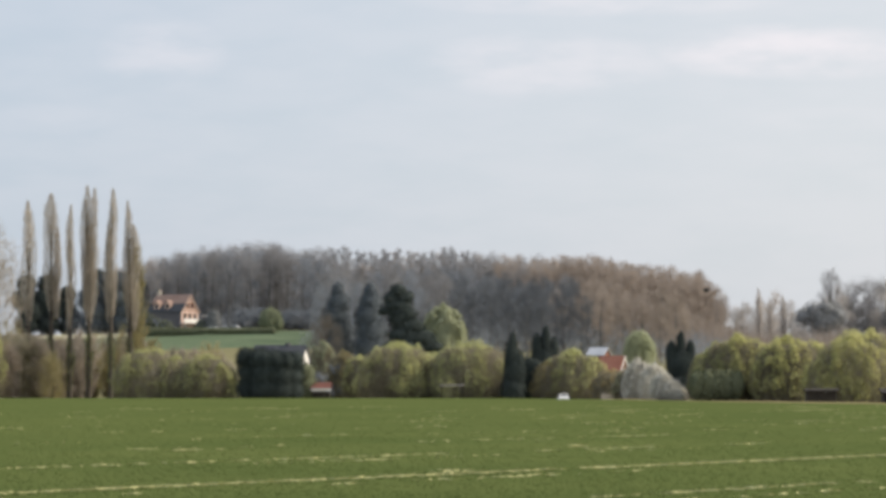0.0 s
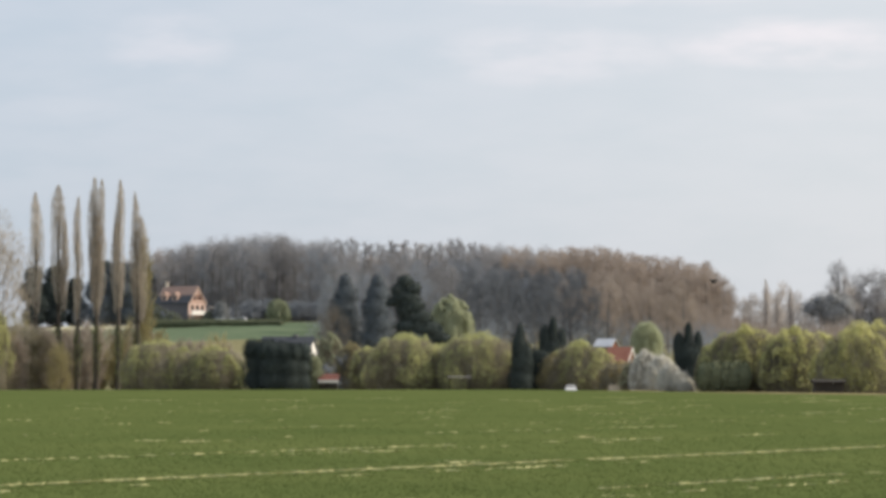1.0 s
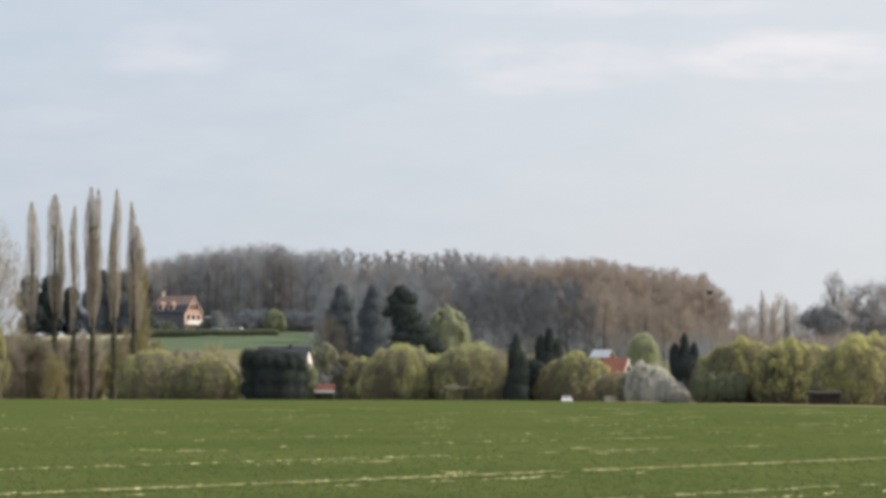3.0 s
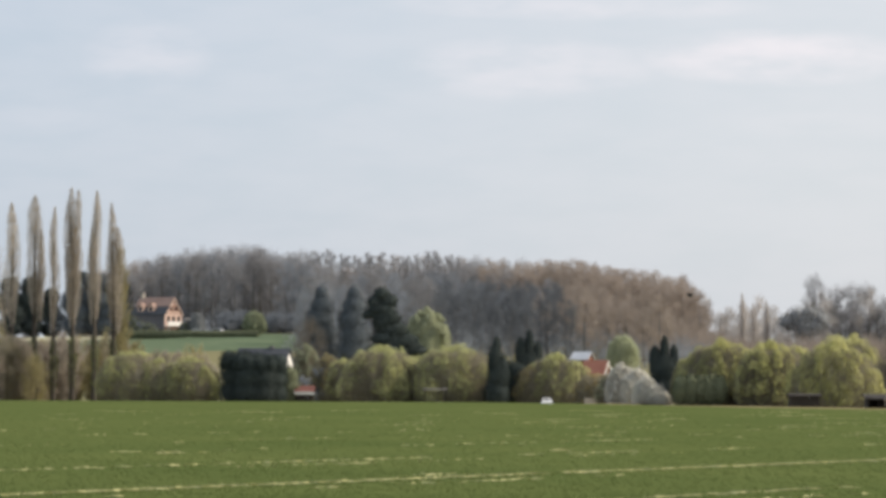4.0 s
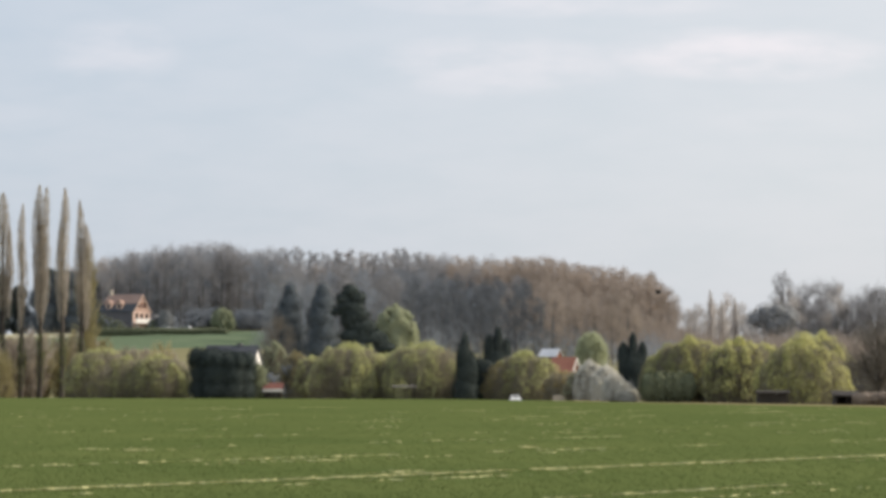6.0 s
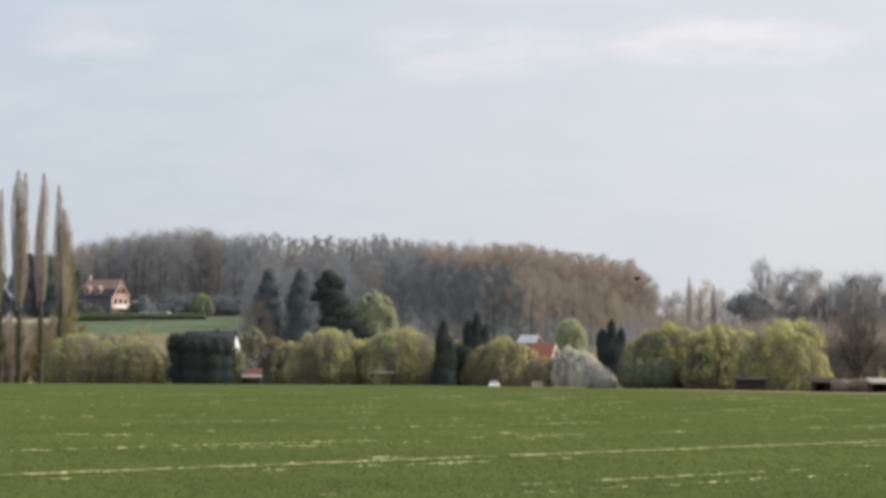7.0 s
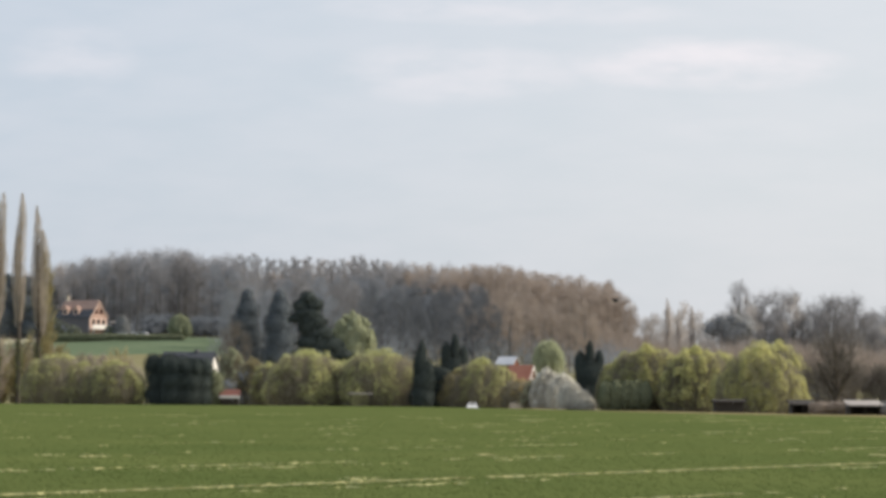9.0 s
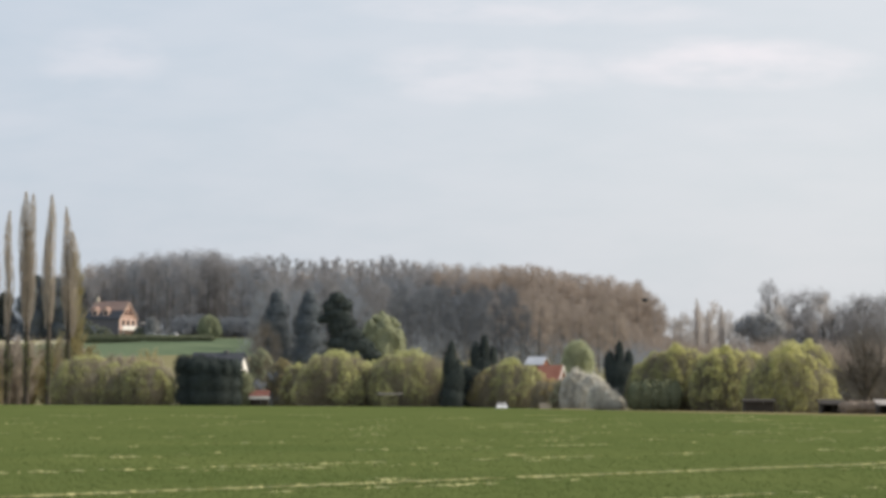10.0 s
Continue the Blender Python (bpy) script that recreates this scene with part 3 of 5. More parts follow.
def clumped_meshes(seed, height, base, radius, count=3000, twig=0.6, width=0.065, trunk=0.24, mat=None, bark=None, lobes=11, blunt=0.5, stems=1):
    """Trunk and leafless crown of a grown tree: limbs end in rounded clumps of fine twigs."""
    rng = np.random.default_rng(seed)
    wood, crown = Soup(), Soup()
    tall = height - base
    axis = np.array([(0, 0, -0.2), (rng.normal(0, 0.12), rng.normal(0, 0.12), base * 0.6 + 0.1), (rng.normal(0, 0.25), rng.normal(0, 0.25), base + tall * 0.3), (rng.normal(0, 0.3), rng.normal(0, 0.3), base + tall * 0.8)])
    tube(wood, axis, (trunk * 1.2, trunk, trunk * 0.7, trunk * 0.15), 7)
    for _ in range(stems - 1):
        a = rng.uniform(0, 2 * math.pi)
        way = np.array((math.cos(a), math.sin(a), 0)) * radius
        tube(wood, [axis[1], axis[1] + way * 0.25 + (0, 0, tall * 0.25), axis[1] + way * 0.5 + (0, 0, tall * 0.7)], (trunk * 0.6, trunk * 0.45, trunk * 0.12), 6)
    clumps = []
    for k in range(lobes):
        u = 1 - (k + 0.5) / lobes
        a = 2.4 * k + rng.uniform(-0.5, 0.5)
        w = radius * rng.uniform(0.30, 0.48)
        r = max(0.0, radius * math.sqrt(max(0.0, 1 - abs(2 * (u - 0.42) / 1.16) ** (1 / blunt))) - w * 0.75) * rng.uniform(0.8, 1.1)
        h = w * rng.uniform(0.9, 1.5)
        clumps.append((r * math.cos(a), r * math.sin(a), max(base + tall * u, base + h * 0.4) if u < 0.8 else base + tall * u * 1.02 - h * 0.6, w, w, h))
    for cx, cy, cz, rx, ry, rz in clumps:
        tip = np.array((cx, cy, cz))
        t = min(0.9, max(0.1, (cz - rz - base * 0.6) / height))
        foot = axis[1] + (axis[3] - axis[1]) * t
        mid = foot * 0.5 + tip * 0.5 + rng.normal(0, 0.15, 3) - (0, 0, 0.04 * tall)
        tube(crown, [foot, mid, tip], (trunk * 0.34, trunk * 0.2, 0.03), 4)
        for _ in range(4):
            q = tip + unit(rng.normal(size=3) + (0, 0, 0.5)) * (rx, ry, rz) * 0.95
            tube(crown, [(mid + tip) / 2, (tip + q) / 2 + rng.normal(0, 0.08, 3), q], (trunk * 0.14, trunk * 0.09, 0.015), 3)
    p, out = lobe_points(rng, clumps, count, 0.2, 1.0)
    ways = unit(out * 0.7 + rng.normal(0, 0.45, p.shape) + (0, 0, 0.45))
    twigs(crown, rng, p, ways, twig * rng.uniform(0.5, 1.3, len(p)), width)
    return wood.mesh("trunk", bark or M_BARK), crown.mesh("crown", mat or M_TWIG_GREY)


def poplar_meshes(seed, height, leaders, mat, girth=1.0, bark=None):
    """A fastigiate tree: trunk and narrow spindles of upright limbs and fine twigs, each (offset, from, to, half width, blunt)."""
    rng = np.random.default_rng(seed)
    wood, crown = Soup(), Soup()
    tube(wood, [(0, 0, -0.2), (0.05, 0, height * 0.2), (0, 0.05, height * 0.5), (leaders[0][0], 0, height * 0.92)], (0.42 * girth, 0.33 * girth, 0.22 * girth, 0.03), 8)
    for dx, low, high, half, blunt in leaders:
        z0, z1, half = low * height, high * height, half * 1.12

        def width_at(s):
            return half * np.where(s < 0.32, (0.25 + 0.75 * s / 0.32), np.maximum(0, 1 - (np.maximum(s - 0.32, 0) / 0.68) ** (blunt + 0.5)) ** 0.62)

        for _ in range(int(22 + 14 * half)):
            s0 = rng.uniform(-0.1, 0.72)
            s1 = min(0.99, s0 + rng.uniform(0.15, 0.32))
            a = rng.uniform(0, 2 * math.pi)
            r = float(width_at(np.array(s1))) * rng.uniform(0.5, 0.95)
            foot = np.array((dx * max(0, min(1, s0 * 3)), 0, z0 + (z1 - z0) * s0))
            tip = np.array((dx + r * math.cos(a), r * math.sin(a), z0 + (z1 - z0) * s1))
            mid = foot * 0.55 + tip * 0.45 + ((tip - foot) * (0.3, 0.3, 0))
            tube(crown, [foot, mid, tip], (0.06, 0.04, 0.012), 4)
        n = int(300 * (z1 - z0) * half**0.9)
        s = rng.uniform(0, 1, n) ** 0.9
        a = rng.uniform(0, 2 * np.pi, n)
        r = width_at(s) * np.sqrt(rng.uniform(0, 1, n))
        lean = rng.normal(0, 0.16, n) + 0.2
        p = np.stack([dx + r * np.cos(a), r * np.sin(a), z0 + (z1 - z0) * s], axis=1)
        p[:, 0] += 0.12 * np.sin(s * 9 + seed)
        ways = unit(np.stack([np.cos(a) * lean, np.sin(a) * lean, np.ones(n)], axis=1) + rng.normal(0, 0.06, (n, 3)))
        twigs(crown, rng, p, ways, rng.uniform(0.3, 0.85, n) * np.where(s > 0.9, 0.6, 1.0), 0.03)
    return wood.mesh("trunk", bark or M_BARK), crown.mesh("crown", mat)


def conifer(x, y, height, seed, label, lobes, mat=None, name="conifer_tree", count=4200, leaf=0.22, trunk=0.22, group="", sink=0.0, inner=0.80, low=0.80):
    """Dense dark evergreen whose lobes are given as shares of its height."""
    rng = np.random.default_rng(seed)
    ob = thing(name, x, y, label, "tree", group, 0, ground_z(x, y) - sink)
    shape = [tuple(v * height for v in q) for q in lobes]
    wood, green = Soup(), Soup()
    tube(wood, [(0, 0, -0.2), (0, 0, height * 0.4), (0.03, 0, height * 0.85)], (trunk, trunk * 0.7, 0.04), 7)
    core(green, rng, shape, inner)
    p, out = lobe_points(rng, shape, int(count * 1.3), low, 1.05)
    leaves(green, rng, p, out + (0, 0, 0.2), leaf * 0.8, 1.7, 0.35)
    child("trunk", wood.mesh("trunk", M_BARK), ob, "dark bark")
    child("foliage", green.mesh("foliage", mat or M_CONIFER), ob)
    return ob


COLUMN = [(0, 0, 0.20, 0.185, 0.17, 0.22), (0.02, 0.01, 0.44, 0.165, 0.15, 0.26), (-0.02, 0, 0.66, 0.115, 0.11, 0.24), (0.0, 0, 0.85, 0.06, 0.06, 0.16), (0.08, 0.0, 0.52, 0.10, 0.09, 0.24)]


def tip_column(a, b, c, w=1.0):
    """A column with side tips of heights b and c beside the top a."""
    return [(0, 0, 0.22, 0.17 * w, 0.16, 0.24), (0, 0, 0.46, 0.165 * w, 0.15, 0.28), (0.0, 0, a - 0.22, 0.07, 0.07, 0.23), (-0.11 * w, 0, b - 0.22, 0.085, 0.085, 0.23), (0.11 * w, 0.02, c - 0.20, 0.07, 0.07, 0.20)]


# row of tall Lombardy poplars at the field's edge
POPLARS = (
    (-51.97, 395, 25.23, 0, ((0.0, 0.40, 1.0, 0.95, 1.5),)),
    (-49.39, 397, 26.27, 0, ((0.0, 0.44, 1.0, 1.0, 3.2), (0.85, 0.40, 0.84, 0.5, 2.0))),
    (-46.62, 394, 24.61, 0, ((0.0, 0.36, 1.0, 0.62, 1.6),)),
    (-44.51, 396, 27.2, 0, ((-0.35, 0.42, 1.0, 0.68, 2.6), (0.55, 0.5, 0.99, 0.58, 2.6), (0.05, 0.36, 0.82, 0.95, 2.0))),
    (-41.42, 393, 26.66, 0, ((0.15, 0.40, 1.0, 0.68, 2.0), (-0.4, 0.38, 0.84, 0.5, 2.0))),
    (-39.23, 395, 25.23, 1, ((-0.3, 0.40, 1.0, 0.62, 1.8), (0.5, 0.36, 0.88, 0.8, 2.2))),
)
for k, (x, y, height, warm, leaders) in enumerate(POPLARS):
    meshes = poplar_meshes(40 + k, height, leaders, M_TWIG_POPLAR)
    poplar = bare_tree(x, y, meshes, "tall narrow leafless Lombardy poplar at the field's edge" if warm == 0 else "tall narrow leafless Lombardy poplar beside a budding tree", "poplar_tree", "tree", "row of poplars")
    ivy_rng, ivy = np.random.default_rng(500 + k), Soup()
    p, out = lobe_points(ivy_rng, [(0, 0, height * 0.13, 0.55, 0.55, height * 0.08), (0.1, 0, height * 0.22, 0.7, 0.6, height * 0.07), (-0.1, 0, height * 0.29, 0.5, 0.5, height * 0.05)], 900, 0.3, 1.1)
    leaves(ivy, ivy_rng, p, out, 0.16, 1.6, 0.7)
    child("ivy", ivy.mesh("ivy", M_IVY), poplar, "olive green ivy round the trunk")

# thicket below the poplars
rng = np.random.default_rng(77)
for k in range(38):
    x = -58 + 0.62 * k + rng.uniform(-0.6, 0.6) if k < 30 else -40 + 1.6 * (k - 30)
    y = 399 + rng.uniform(0, 26)
    tall = rng.uniform(6.8, 9.2) * (1.1 if x < -51 else 1 if x < -42 else 0.85)
    meshes = bare_meshes(100 + k, tall, 0.2, tall * 0.34, 26, 2600, 0.9, 0.055, 1.3, 0.09, (M_TWIG_OLIVE, M_TWIG_PALE, M_TWIG_WILLOW, M_TWIG_WARM)[k % 4], 0.6, 0.4, 2, 0.4, 0.5)
    bare_tree(x, y, meshes, "leafless brown thicket shrub with many upright stems under the poplars", "thicket_shrub", "shrub", "thicket under the poplars")

for k in range(11):
    x, y = -57.5 + 0.9 * k + rng.uniform(-0.5, 0.5), 386 + rng.uniform(0, 5)
    tall = rng.uniform(7.4, 9.2) * (1 if k < 10 else 0.7)
    meshes = clumped_meshes(140 + k, tall, 0.3, 1.7, 3400, 0.8, 0.035, 0.09, (M_TWIG_WILLOW, M_TWIG_OLIVE, M_TWIG_WARM)[k % 3], None, 20, 0.3, 3)
    bare_tree(x, y, meshes, "tall leafless olive-brown shrub before the poplars", "thicket_shrub", "shrub", "thicket under the poplars")

# willows and shrubs along the far side of the field
WILLOW_LABEL = "rounded willow in yellow-green spring leaf behind the field"
leafy_tree(-35.47, 385, 4.83, 7.12, 1, "broad yellow-green budding shrub at the field's edge", M_WILLOW, "willow_shrub", "shrub", 0.05, 4200, 0.14, 0.3, 0.1, M_TWIG_WILLOW, 3000)
leafy_tree(-28.21, 382, 3.83, 6.13, 2, "rounded olive-yellow budding shrub at the field's edge", M_WILLOW, "willow_shrub", "shrub", 0.05, 3800, 0.14, 0.3, 0.1, M_TWIG_WILLOW, 3200)
leafy_tree(-31.8, 384, 3.85, 6.01, 3, "low olive budding shrub between two larger ones", M_WILLOW, "willow_shrub", "shrub", 0.05, 2400, 0.14, 0.3, 0.1, M_TWIG_WILLOW, 2200)
leafy_tree(-16.11, 420, 2.26, 8.22, 4, "small pale green willow beside a dark hedge", M_WILLOW_PALE, "willow_tree", "tree", 0.0, 2600, 0.14, 0.4, 0.15)
leafy_tree(-12.76, 400, 2.15, 6.73, 5, "small olive budding shrub behind a shed", M_TWIG_OLIVE, "shrub", "shrub", 0.1, 1800, 0.13, 0.3, 0.1)
leafy_tree(-5.2, 385, 5.3, 7.75, 6, WILLOW_LABEL, M_WILLOW, count=8200, trunk=0.35, twig_mat=M_TWIG_WILLOW, twig_count=5200, group="willows along the field")
leafy_tree(3.5, 383, 5.75, 7.86, 7, WILLOW_LABEL, M_WILLOW, count=8800, trunk=0.35, twig_mat=M_TWIG_WILLOW, twig_count=5200, group="willows along the field")
leafy_tree(-9.98, 392, 2.53, 6.29, 8, "small olive willow leaning on a larger one", M_WILLOW, count=2600, trunk=0.2, twig_mat=M_TWIG_WILLOW, twig_count=1800, group="willows along the field")
leafy_tree(15.57, 381, 4.51, 6.67, 9, WILLOW_LABEL, M_WILLOW, count=6200, trunk=0.3, twig_mat=M_TWIG_WILLOW, twig_count=3200, group="willows along the field")
leafy_tree(12.33, 380, 2.18, 5.16, 10, "low grey-green budding shrub below a willow", M_TWIG_OLIVE, "shrub", "shrub", 0.05, 1800, 0.13, 0.3, 0.1)
leafy_tree(20.34, 366, 3.02, 4.21, 11, "amber budding shrub in front of a brick cottage", M_AMBER, "shrub", "shrub", 0.05, 2600, 0.13, 0.2, 0.1)
for x, y, radius, height, seed in ((22.1, 352, 2.1, 4.9, 12), (23.3, 349, 1.9, 4.5, 13), (22.75, 326, 1.35, 2.85, 57), (23.75, 325, 1.0, 2.05, 26), (24.35, 324, 0.7, 1.25, 58)):
    # core in blossom colour too, to brighten the gaps between tufts
    leafy_tree(x, y, radius, height, seed, "blackthorn bush covered in greyish white blossom", M_BLOSSOM, "blossom_bush", "shrub", 0.0, 4600, 0.11, 0.3, 0.08, M_BLOSSOM, 900, "blossoming blackthorn", 7, 0.8)
leafy_tree(20.9, 357, 1.7, 3.9, 27, "pale olive budding shrub beside the blossoming blackthorn", M_WILLOW_PALE, "shrub", "shrub", 0.0, 2200, 0.12, 0.25, 0.08)
leafy_tree(29.7, 318, 4.33, 7.0, 14, WILLOW_LABEL, M_WILLOW_LIT, count=7600, trunk=0.3, twig_mat=M_TWIG_WILLOW, twig_count=3800, group="willows along the field")
leafy_tree(34.17, 312, 4.03, 7.14, 15, WILLOW_LABEL, M_WILLOW_LIT, count=6600, trunk=0.3, twig_mat=M_TWIG_WILLOW, twig_count=3400, group="willows along the field")
leafy_tree(39.58, 305, 4.59, 7.15, 16, "large weeping willow in yellow-green spring leaf", M_WILLOW_LIT, count=8800, trunk=0.35, twig_mat=M_TWIG_WILLOW, twig_count=3400, group="willows along the field", droop=0.7)
leafy_tree(45.9, 345, 4.7, 8.75, 17, "bright yellow-green willow behind a larger one", M_WILLOW_LIT, count=5200, trunk=0.3, group="willows along the field")
leafy_tree(26.9, 322, 1.96, 4.82, 18, "small olive budding shrub beside a dark cypress", M_WILLOW, "willow_shrub", "shrub", 0.05, 2200, 0.13, 0.3, 0.1, M_TWIG_WILLOW, 1400)
leafy_tree(-56.52, 385, 3.31, 12.09, 19, "yellow-green willow beside a pale bare tree", M_WILLOW, count=5200, trunk=0.3, group="willows along the field")
# low leafless shrubs added to close the tree belt and darken the willows' foot
UNDER = [bare_meshes(180 + k, 3.6, 0.1, 1.9, 20, 1700, 0.8, 0.065, 1.0, 0.07, (M_TWIG_SHADE, M_TWIG_OLIVE, M_TWIG_SHADE)[k], 0.55, 0.4, 2, 0.3, 0.5) for k in range(3)]
rng = np.random.default_rng(93)
for k in range(62):
    x = -16.63 + 1.12 * k
    if 15.13 < x < 29.36:
        continue
    y = max(field_edge(x) + 34, 332) + rng.uniform(0, 10)
    ob = bare_tree(x, y, UNDER[k % 3], "added low leafless shrub that darkens the foot of the willows", "thicket_shrub", "shrub", "low shrubs behind the willows", rng.uniform(0, 360))
    ob.scale = (1.1, 1.1, rng.uniform(0.75, 1.15))
leafy_tree(32.38, 322, 3.0, 6.83, 28, "small yellow-green willow between two larger ones", M_WILLOW_LIT, count=3600, trunk=0.2, twig_mat=M_TWIG_WILLOW, twig_count=1800, group="willows along the field")
leafy_tree(37.61, 316, 3.17, 6.86, 29, "yellow-green willow half hidden by larger ones", M_WILLOW_LIT, count=4000, trunk=0.2, twig_mat=M_TWIG_WILLOW, twig_count=1800, group="willows along the field")
leafy_tree(28.05, 326, 2.34, 5.85, 30, "yellow-green willow beside a dark cypress", M_WILLOW_LIT, count=3000, trunk=0.2, twig_mat=M_TWIG_WILLOW, twig_count=1500, group="willows along the field")
leafy_tree(-1.69, 392, 4.08, 6.51, 31, "olive willow half hidden by larger ones", M_WILLOW, count=3600, trunk=0.2, twig_mat=M_TWIG_WILLOW, twig_count=1800, group="willows along the field")
# round green trees farther up the slope
leafy_tree(0.4, 520, 3.55, 12.8, 20, "round pale green tree behind the dark pine", M_WILLOW_PALE, "round_tree", "tree", 0.42, 5200, 0.22, 0.25, 0.2, M_WILLOW_PALE, inner=0.9)
leafy_tree(-37.15, 684, 2.7, 5.26, 222, "round fresh green tree on the hill meadow", M_FRESH, "round_tree", "tree", 0.1, 3600, 0.2, 0.3, 0.2, M_FRESH, inner=0.8)
leafy_tree(34.0, 545, 2.95, 7.9, 23, "round pale grey-green budding tree near the cottage", M_WILLOW_PALE, "round_tree", "tree", 0.25, 3000, 0.15, 0.3, 0.2, M_WILLOW_PALE, 2600, inner=0.0)
GREY_ROUND = clumped_meshes(63, 10.08, 0.8, 3.35, 5000, 0.6, 0.05, 0.2, M_TWIG_UMBER, None, 16)
bare_tree(-20.51, 550, GREY_ROUND, "round grey-brown leafless tree on the slope", "round_tree")
leafy_tree(-49.97, 690, 1.61, 5.05, 25, "small grey-green pointed tree beside the hill house", M_CONIFER_FAR, "garden_tree", "tree", 0.1, 1400, 0.22, 0.1, 0.1, M_CONIFER_FAR, inner=0.8)

# undergrowth at the foot of the wood above the meadow
for k in range(24):
    x = -44.86 + 0.85 * k
    ob = bare_tree(x, 694 + rng.uniform(0, 8), UNDER[2 * (k % 2)], "dark leafless undergrowth shrub at the foot of the wood", "thicket_shrub", "shrub", "undergrowth at the wood's foot", rng.uniform(0, 360))
    ob.scale = (1.0, 1.0, rng.uniform(0.7, 1.2))

# evergreens
BLOCK = [(0, 0, 0.2, 0.30, 0.28, 0.26), (0, 0, 0.5, 0.29, 0.28, 0.34), (-0.04, 0, 0.72, 0.25, 0.25, 0.28), (0.05, 0, 0.70, 0.22, 0.25, 0.28), (0.0, 0.02, 0.35, 0.31, 0.28, 0.3)]
PINE = [(0.31, 0, 0.42, 0.12, 0.1, 0.06), (0.22, 0, 0.52, 0.13, 0.11, 0.07), (0.04, 0, 0.71, 0.145, 0.12, 0.1), (0.10, 0, 0.60, 0.16, 0.13, 0.1), (0.14, 0, 0.5, 0.2, 0.15, 0.1), (0.0, 0, 0.93, 0.085, 0.08, 0.075), (-0.06, 0, 0.86, 0.085, 0.08, 0.065), (0.065, 0, 0.87, 0.09, 0.08, 0.07), (0.0, 0, 0.79, 0.145, 0.11, 0.09), (-0.11, 0, 0.745, 0.075, 0.08, 0.045), (0.02, 0, 0.66, 0.115, 0.12, 0.09), (0.14, 0, 0.63, 0.10, 0.1, 0.06), (0.06, 0, 0.53, 0.18, 0.15, 0.09), (0.25, 0, 0.47, 0.12, 0.11, 0.06), (0.07, 0, 0.41, 0.24, 0.2, 0.11), (0.05, 0, 0.25, 0.28, 0.22, 0.18)]
conifer(-6.85, 480, 16.91, 31, "large dark green pine with ragged layered boughs", PINE, count=9000, leaf=0.26, name="pine_tree", low=0.72)
SPIRE = [(0, 0, 0.87, 0.085, 0.09, 0.13), (0.01, 0, 0.74, 0.145, 0.14, 0.16), (-0.02, 0, 0.58, 0.175, 0.17, 0.18), (0.01, 0, 0.40, 0.19, 0.19, 0.2), (0.0, 0, 0.22, 0.21, 0.2, 0.2)]
for x, y, height, seed in ((-18.94, 568, 15.0, 32), (-13.04, 564, 15.27, 33)):
    conifer(x, y, height, seed, "blue-green spruce standing before the hill wood", SPIRE, M_CONIFER_BLUE, "spruce_tree", 6000, 0.26, group="spruces before the wood")
conifer(8.4, 378, 8.67, 34, "dark columnar cypress between two willows", COLUMN, name="cypress_tree", group="dark cypresses", count=8000, leaf=0.13)
conifer(10.8, 381, 5.9, 35, "low dark cypress beside a taller one", BLOCK, name="cypress_tree", group="dark cypresses", count=5000, leaf=0.13)
conifer(13.7, 420, 10.25, 36, "dark cypress with two pointed tops", tip_column(1.0, 0.90, 0.86), name="cypress_tree", group="dark cypresses", count=8000, leaf=0.14)
conifer(24.9, 330, 7.14, 37, "black-green cypress with three pointed tops", tip_column(1.0, 0.86, 0.88, 1.3), name="cypress_tree", group="dark cypresses", count=11000, leaf=0.12)
ROUND_PINE = [(0, 0, 0.82, 0.17, 0.17, 0.17), (-0.05, 0, 0.58, 0.21, 0.2, 0.2), (0.06, 0, 0.38, 0.20, 0.2, 0.2), (0, 0, 0.18, 0.21, 0.2, 0.18)]
for x, y, height, seed in ((-100.94, 764, 15.16, 38), (-96.12, 766, 15.31, 39), (-91.89, 772, 12.42, 44), (-83.84, 768, 16.46, 45), (-79.51, 770, 15.93, 46)):
    conifer(x, y, height, seed, "dark round-topped pine on the slope behind the poplars", ROUND_PINE, M_CONIFER, "pine_tree", 6000, 0.34, group="pines behind the poplars", low=0.7)
for x, y, height, seed in ((-83.4, 748, 14.2, 91), (-79.6, 750, 15.6, 92), (-75.6, 746, 14.6, 93), (-72.4, 749, 13.4, 94)):
    conifer(x, y, height, seed, "blue-green pine at the wood's edge behind the poplars", ROUND_PINE, M_CONIFER_BLUE, "pine_tree", 5000, 0.3, group="pines behind the poplars", low=0.7)
# tall clipped evergreens in front of the slate-roofed house
BOX = [(0, 0, 0.2, 0.33, 0.28, 0.3), (0, 0, 0.5, 0.33, 0.28, 0.34), (-0.16, 0, 0.78, 0.19, 0.24, 0.22), (0.16, 0, 0.78, 0.19, 0.24, 0.22), (0, -0.04, 0.76, 0.22, 0.24, 0.22)]
for x, y, height, seed in ((-22.4, 373, 6.35, 47), (-20.75, 371, 5.95, 48), (-19.4, 371, 5.7, 49), (-18.35, 373, 5.9, 50)):
    conifer(x, y, height, seed, "dense black-green clipped evergreen hiding the slate-roofed house", BOX, name="hedge_tree", count=8000, leaf=0.12, group="clipped evergreens by the house", inner=0.86, low=0.88)
conifer(-16.38, 376, 4.79, 51, "low dark evergreen shrub beside a red-roofed shed", BLOCK, M_HEDGE, "hedge_tree", 1800, 0.16)

